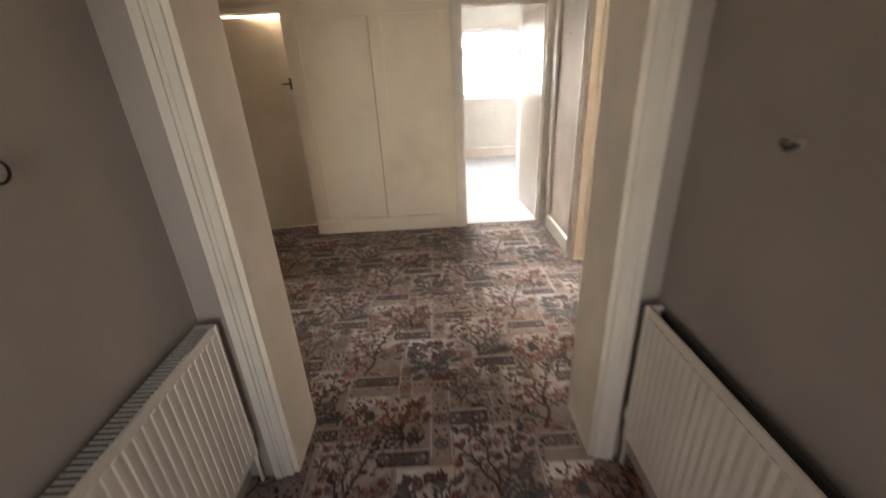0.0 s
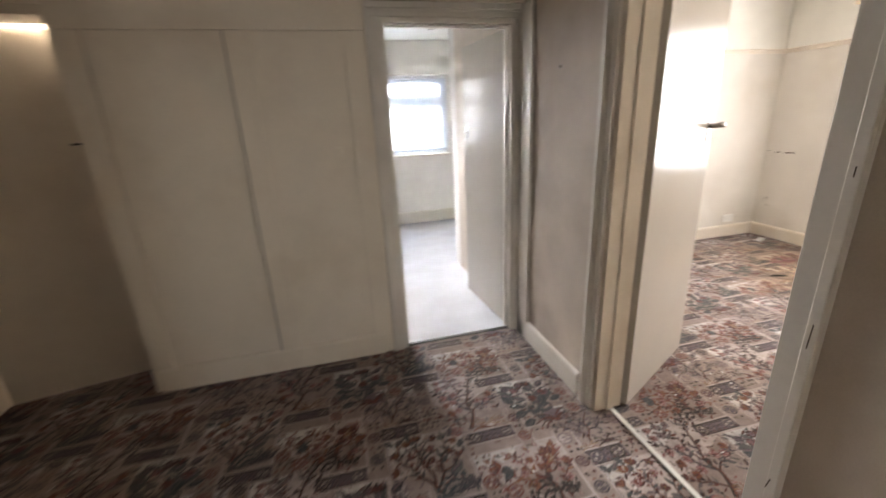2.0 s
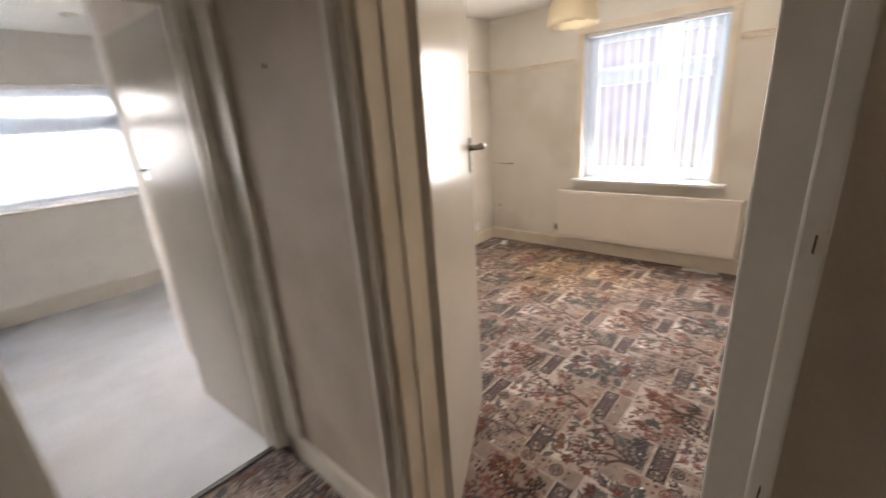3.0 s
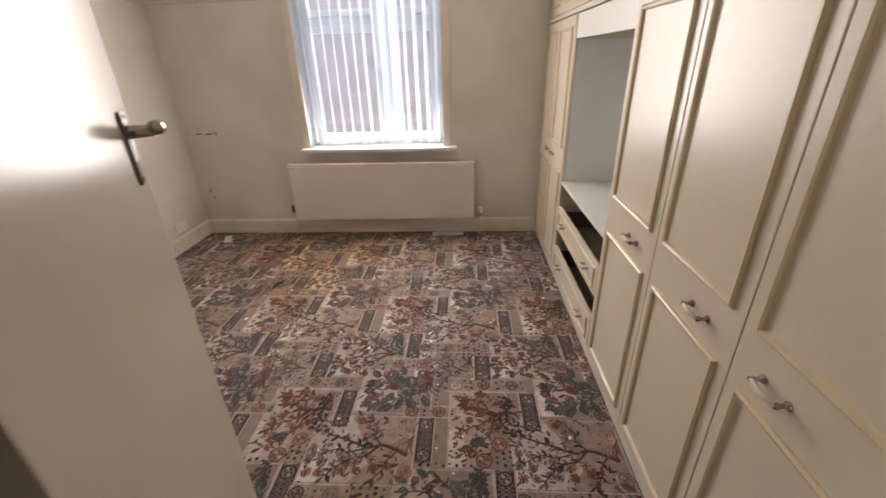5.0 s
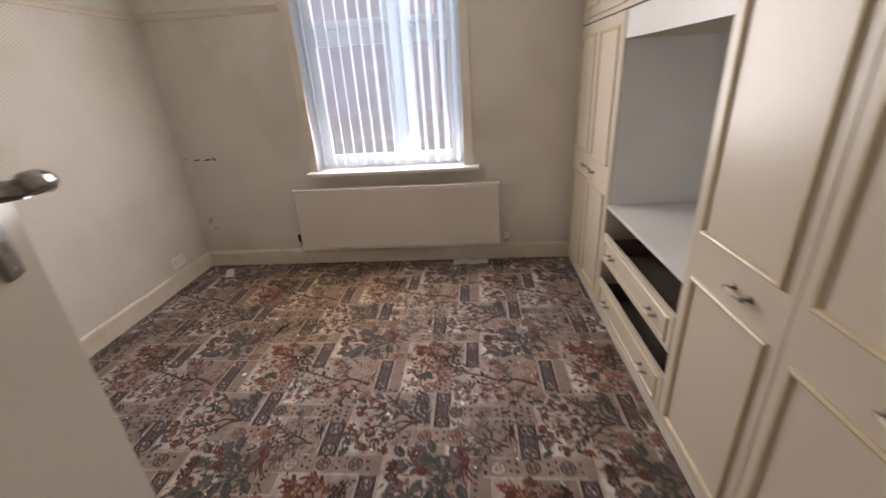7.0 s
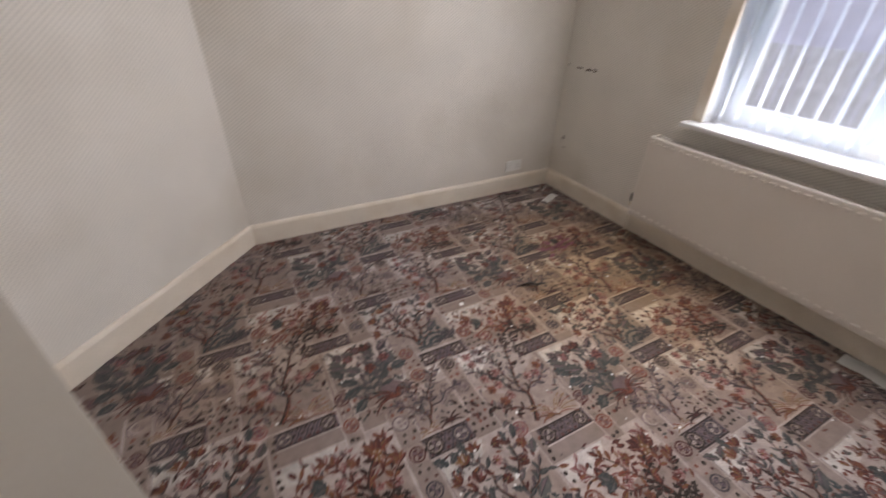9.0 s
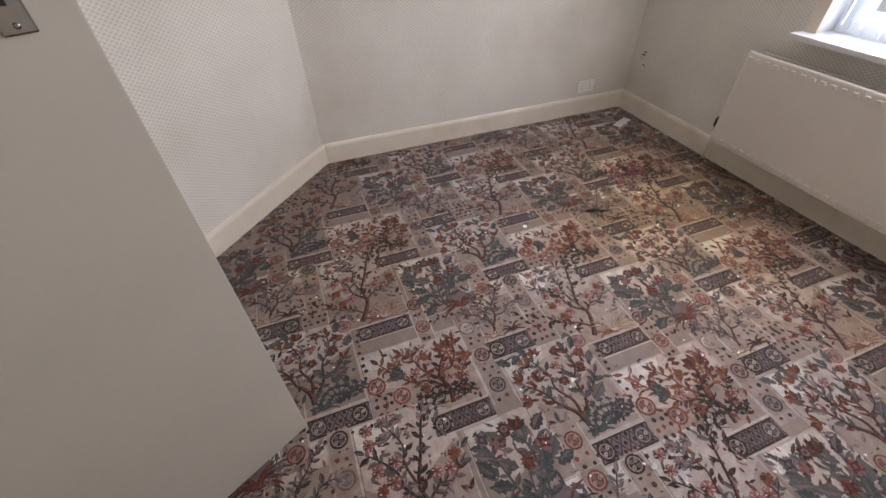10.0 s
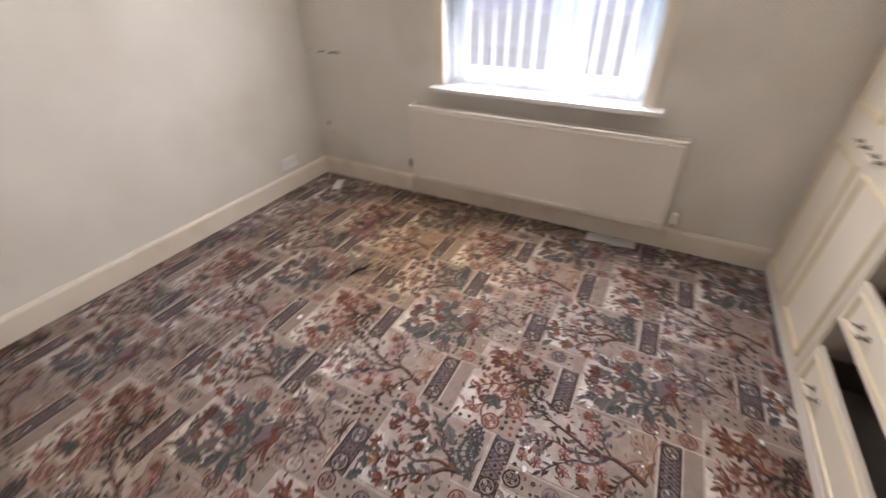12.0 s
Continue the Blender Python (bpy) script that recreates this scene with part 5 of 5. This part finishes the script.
    c.branch([(0.672, 0.045), (0.70, 0.10), (0.718, 0.16), (0.705, 0.22), (0.735, 0.30), (0.765, 0.39), (0.79, 0.455)], 0.013, 0.004, BROWN, fl, 0.036, 0.034, 0.35)
    c.branch([(0.715, 0.17), (0.665, 0.22), (0.65, 0.28), (0.605, 0.335), (0.565, 0.37)], 0.008, 0.003, SLATE, fl, 0.036, 0.028, 0.2)
    c.branch([(0.70, 0.23), (0.68, 0.30), (0.69, 0.36), (0.655, 0.43)], 0.006, 0.003, BROWN, fl, 0.034, 0.026, 0.2)
    c.branch([(0.715, 0.16), (0.765, 0.20), (0.81, 0.20), (0.85, 0.235)], 0.006, 0.003, BROWN, fl, 0.038, 0.026, 0.2)
    c.branch([(0.69, 0.09), (0.64, 0.13), (0.60, 0.14), (0.56, 0.175)], 0.006, 0.003, BROWN, (MAROON, BROWN, SAGE), 0.038, 0.026, 0.2)
    for x, y, d in ((0.64, 0.455, MAUVE), (0.585, 0.445, ROSE), (0.584, 0.395, ROSE), (0.695, 0.45, MAUVE), (0.63, 0.40, MAUVE), (0.594, 0.242, RUST), (0.594, 0.305, ROSE), (0.65, 0.19, ROSE), (0.655, 0.315, ROSE), (0.77, 0.238, ROSE), (0.815, 0.235, ROSE), (0.845, 0.27, RUST), (0.61, 0.175, RUST), (0.635, 0.255, ROSE)):
        c.flower(x, y, 0.0235, d, MAROON)
    c.blades(0.765, 0.035, 0.105, OCHRE, 10, 0.25, 2.3, 0.55)
    c.blades(0.73, 0.035, 0.05, RUST, 5)
    c.rosette(0.592, 0.048, 0.032, ROSE)
    c.dots(0.545, 0.65, 0.075, 0.12)
    for x, y, a in ((0.57, 0.10, 3.6), (0.62, 0.11, 5.0), (0.85, 0.15, 1.0), (0.84, 0.33, 1.9), (0.82, 0.40, 1.0)):
        c.leaf(x, y, a, 0.042, r.choice((SAGE, BROWN)), 3)
    c.band(0.640, 0.868, -0.058, 0.018)
    c.strip(0.872, 0.938, -0.15, 0.105, ((0.054, MAROON), (-0.073, RUST)))
    # thin blue tree
    c.panel(0.248, 0.452, 0.182, 0.492, 0.3)
    c.rect(0.385, 0.447, 0.425, 0.488, PALE, 0.6)
    blue = (SLATE, MAUVE, SLATE, SAGE, MAUVE)
    c.branch([(0.297, 0.198), (0.305, 0.25), (0.285, 0.29), (0.25, 0.325), (0.205, 0.345)], 0.008, 0.003, BROWN, blue, 0.036, 0.024, 0.3)
    c.branch([(0.305, 0.24), (0.335, 0.29), (0.34, 0.34), (0.375, 0.385), (0.42, 0.45)], 0.007, 0.003, BROWN, blue, 0.038, 0.024, 0.3)
    c.branch([(0.30, 0.26), (0.30, 0.32), (0.28, 0.37), (0.29, 0.42)], 0.005, 0.0025, SLATE, blue, 0.036, 0.022, 0.3)
    c.branch([(0.335, 0.29), (0.385, 0.295), (0.42, 0.33), (0.465, 0.335)], 0.005, 0.0025, SLATE, blue, 0.034, 0.022, 0.2)
    for x, y in ((0.225, 0.36), (0.285, 0.345), (0.26, 0.40)):
        c.flower(x, y, 0.016, MAUVE, SLATE)
    c.blades(0.285, 0.19, 0.05, OCHRE, 6)
    c.blades(0.375, 0.195, 0.06, BROWN, 6)
    c.disc(0.195, 0.272, 0.034, MAUVE, 2.1, 12)
    c.disc(0.195, 0.272, 0.028, CREAM, 2.3, 12)
    c.band(0.235, 0.425, 0.09, 0.178)
    c.dots(0.425, 0.535, 0.10, 0.25)
    c.leaf(0.47, 0.15, 1.2, 0.04, MAROON, 3)
    c.leaf(0.50, 0.20, 2.0, 0.045, BROWN, 3)
    c.strip(0.452, 0.535, 0.245, 0.492, ((0.452, BROWN), (0.318, MAUVE)))
    # leafy bush with large blooms
    c.panel(0.008, 0.30, -0.48, -0.118, 0.42)
    for pts in ([(0.16, -0.465), (0.15, -0.38), (0.165, -0.30)], [(0.165, -0.46), (0.11, -0.36), (0.085, -0.27), (0.06, -0.19)], [(0.17, -0.46), (0.205, -0.35), (0.235, -0.27)], [(0.165, -0.44), (0.20, -0.30), (0.19, -0.20)]):
        c.branch(pts, 0.007, 0.004, SAGE, (TEAL, SAGE, TEAL), 0.05, 0.05, 0.3)
    for x, y, a, d in ((0.095, -0.33, 3.0, TEAL), (0.10, -0.37, 3.5, TEAL), (0.11, -0.43, 3.9, TEAL), (0.26, -0.33, 0.3, TEAL), (0.25, -0.30, 0.9, SAGE), (0.135, -0.29, 2.6, SAGE), (0.08, -0.24, 2.7, SAGE), (0.20, -0.22, 1.6, SAGE), (0.24, -0.205, 0.8, SLATE), (0.115, -0.22, 1.9, SAGE), (0.06, -0.29, 2.3, TEAL), (0.215, -0.34, 1.2, TEAL)):
        c.leaf(x, y, a, 0.078, d, 4, 0.26)
    c.daisy(0.06, -0.172, 0.034, MAUVE, SLATE)
    c.daisy(0.10, -0.20, 0.026, ROSE, MAUVE)
    c.daisy(0.25, -0.252, 0.036, ROSE, MAROON)
    c.daisy(0.174, -0.288, 0.034, RUST, MAROON)
    c.daisy(0.145, -0.165, 0.03, MAROON, MAUVE)
    c.lily(0.19, -0.185, 1.5, 0.055, MAROON, 5.5)
    c.blades(0.225, -0.475, 0.105, MAROON, 11, 0.35, 2.8, 0.8)
    c.disc(0.225, -0.435, 0.05, MAUVE, 2.6, 12)
    c.dots(0.02, 0.10, -0.47, -0.40)
    # ground between the pictures
    c.dots(-0.015, 0.3, -0.525, -0.485)
    c.dots(0.40, 0.62, -0.43, -0.395)
    c.dots(0.62, 0.64, -0.3, 0.0)
    c.scatter(-0.25, 0.6, -0.44, 0.45, 40, (BROWN, MAROON, SAGE, MAUVE))
    for (x0, x1, y0, y1), n, dyes, small, large in (
        ((-0.22, 0.14, -0.01, 0.28), 96, (MAROON, RUST, BROWN, MAROON, ROSE), 0.022, 0.046),
        ((0.27, 0.60, -0.27, 0.07), 84, (MAROON, SAGE, TEAL, MAUVE, BROWN, RUST), 0.022, 0.044),
        ((0.55, 0.86, 0.05, 0.46), 92, (MAUVE, SAGE, MAROON, ROSE, BROWN, SLATE), 0.02, 0.04),
        ((0.02, 0.29, -0.46, -0.14), 66, (TEAL, SLATE, SAGE, MAROON, MAUVE), 0.026, 0.05),
        ((0.20, 0.45, 0.20, 0.47), 56, (SLATE, MAUVE, SAGE, BROWN), 0.02, 0.038),
    ):
        c.scatter(x0, x1, y0, y1, n, dyes, small, large)
        c.scatter(x0, x0 + (x1 - x0) * 0.6, y0 + (y1 - y0) * 0.55, y1, n // 4, (*dyes, SAGE), small, large)
    return c.out


def carpet_inside(x, y):
    if 1.1 < x < 4.39 and 2.0 < y < 5.205:
        side = (DB.x - DA.x) * (y - DA.y) - (DB.y - DA.y) * (x - DA.x)
        return side < 0
    for x0, x1, y0, y1 in ((-1.07, 0.47, -1.45, 1.28), (-0.89, 0.31, 1.27, 1.56), (-2.04, 0.82, 1.56, 4.01), (-2.46, -2.04, 3.32, 4.13), (-2.29, -1.5, 3.9, 4.6), (0.80, 1.12, 2.36, 3.09)):
        if x0 <= x <= x1 and y0 <= y <= y1:
            return True
    return False


def carpet():
    g = structure("carpet", bm_boxes((-1.08, 0.48, -1.5, 1.28, -0.011, 0), (-0.90, 0.33, 1.28, 1.55, -0.011, 0), (-2.05, 0.83, 1.55, 4.02, -0.011, 0), (0.0, 0.795, 4.02, 4.04, -0.011, 0), (-2.47, -2.05, 3.3, 4.15, -0.011, 0), (-2.33, -1.45, 4.02, 5.0, -0.011, 0), (0.83, 1.08, 2.33, 3.12, -0.011, 0), (1.08, 4.4, 1.46, 5.215, -0.011, 0)), M_CARPET, "worn beige carpet woven with trees, flowers and bordered bands", "carpet")
    repeats = [carpet_repeat(s) for s in (11, 12, 13)]
    verts, faces, dyes = [], [], []
    for (sx, sy), bedroom in (((2.165, 3.345), True), ((2.165, 3.595), False)):
        for i in range(-7, 5):
            for j in range(-9, 9):
                ox, oy = sx + 0.885 * i + 0.005 * j, sy + 0.447 * i + 0.869 * j
                if not (-4 < ox < 6 and -3 < oy < 7):
                    continue
                for pts, dye, layer in repeats[(i * 5 + j * 7) % 3]:
                    cx, cy = sum(p[0] for p in pts) / len(pts) + ox, sum(p[1] for p in pts) / len(pts) + oy
                    if (cx > 0.92) != bedroom or not carpet_inside(cx, cy):
                        continue
                    if layer < 2 and not all(carpet_inside(p[0] + ox, p[1] + oy) for p in pts):
                        continue
                    base = len(verts)
                    z = 0.0006 + 0.0005 * layer + 1.2e-7 * (len(faces) % 3000)
                    verts.extend((p[0] + ox, p[1] + oy, z) for p in pts)
                    faces.append(tuple(range(base, base + len(pts))))
                    dyes.append(dye)
    me = bpy.data.meshes.new("pile_pattern")
    me.from_pydata(verts, [], faces)
    for m in M_PILE:
        me.materials.append(m)
    me.polygons.foreach_set("material_index", dyes)
    bm = bmesh.new()
    bm.from_mesh(me)
    for f in bm.faces:
        if f.normal.z < 0:
            f.normal_flip()
    bm.to_mesh(me)
    bm.free()
    ob = new("pile_pattern", me)
    ob.parent = g
    tagged(ob, "woven trees, flowers, rosettes and dotted borders", "", "", "stuff")


carpet()


def floor_debris():
    rng = random.Random(9)
    bm = bmesh.new()
    for i in range(290):
        x, y = (rng.uniform(1.2, 4.3), rng.uniform(2.15, 5.1)) if i < 220 else (rng.uniform(-1.9, 0.8), rng.uniform(1.6, 3.9))
        if not carpet_inside(x, y):
            continue
        a, s = rng.uniform(0, 6.3), rng.uniform(0.0025, 0.007) * (1.8 if i % 17 == 0 else 1)
        vs = [bm.verts.new((x + s * rng.uniform(0.6, 1.4) * math.cos(a + k * 1.05), y + s * rng.uniform(0.5, 1.2) * math.sin(a + k * 1.05), 0.0055 + rng.uniform(0, 0.003))) for k in range(6)]
        f = bm.faces.new(vs)
        if f.normal.z < 0:
            f.normal_flip()
    bmesh.ops.solidify(bm, geom=bm.faces[:], thickness=0.001)
    ob = part("debris_flecks", bm, M_PAPERBIT)
    tagged(ob, "scattered flecks of white paint and plaster on the carpet", "debris", "", "stuff")


floor_debris()
blotches("wine_stain", "dark wine-red spill stain soaked into the carpet", pose(3.76, 4.36, 0.0045, 90, 0, 20), 46, 0.13, 0.07, 0.013, 8, "stain", M_STAIN)
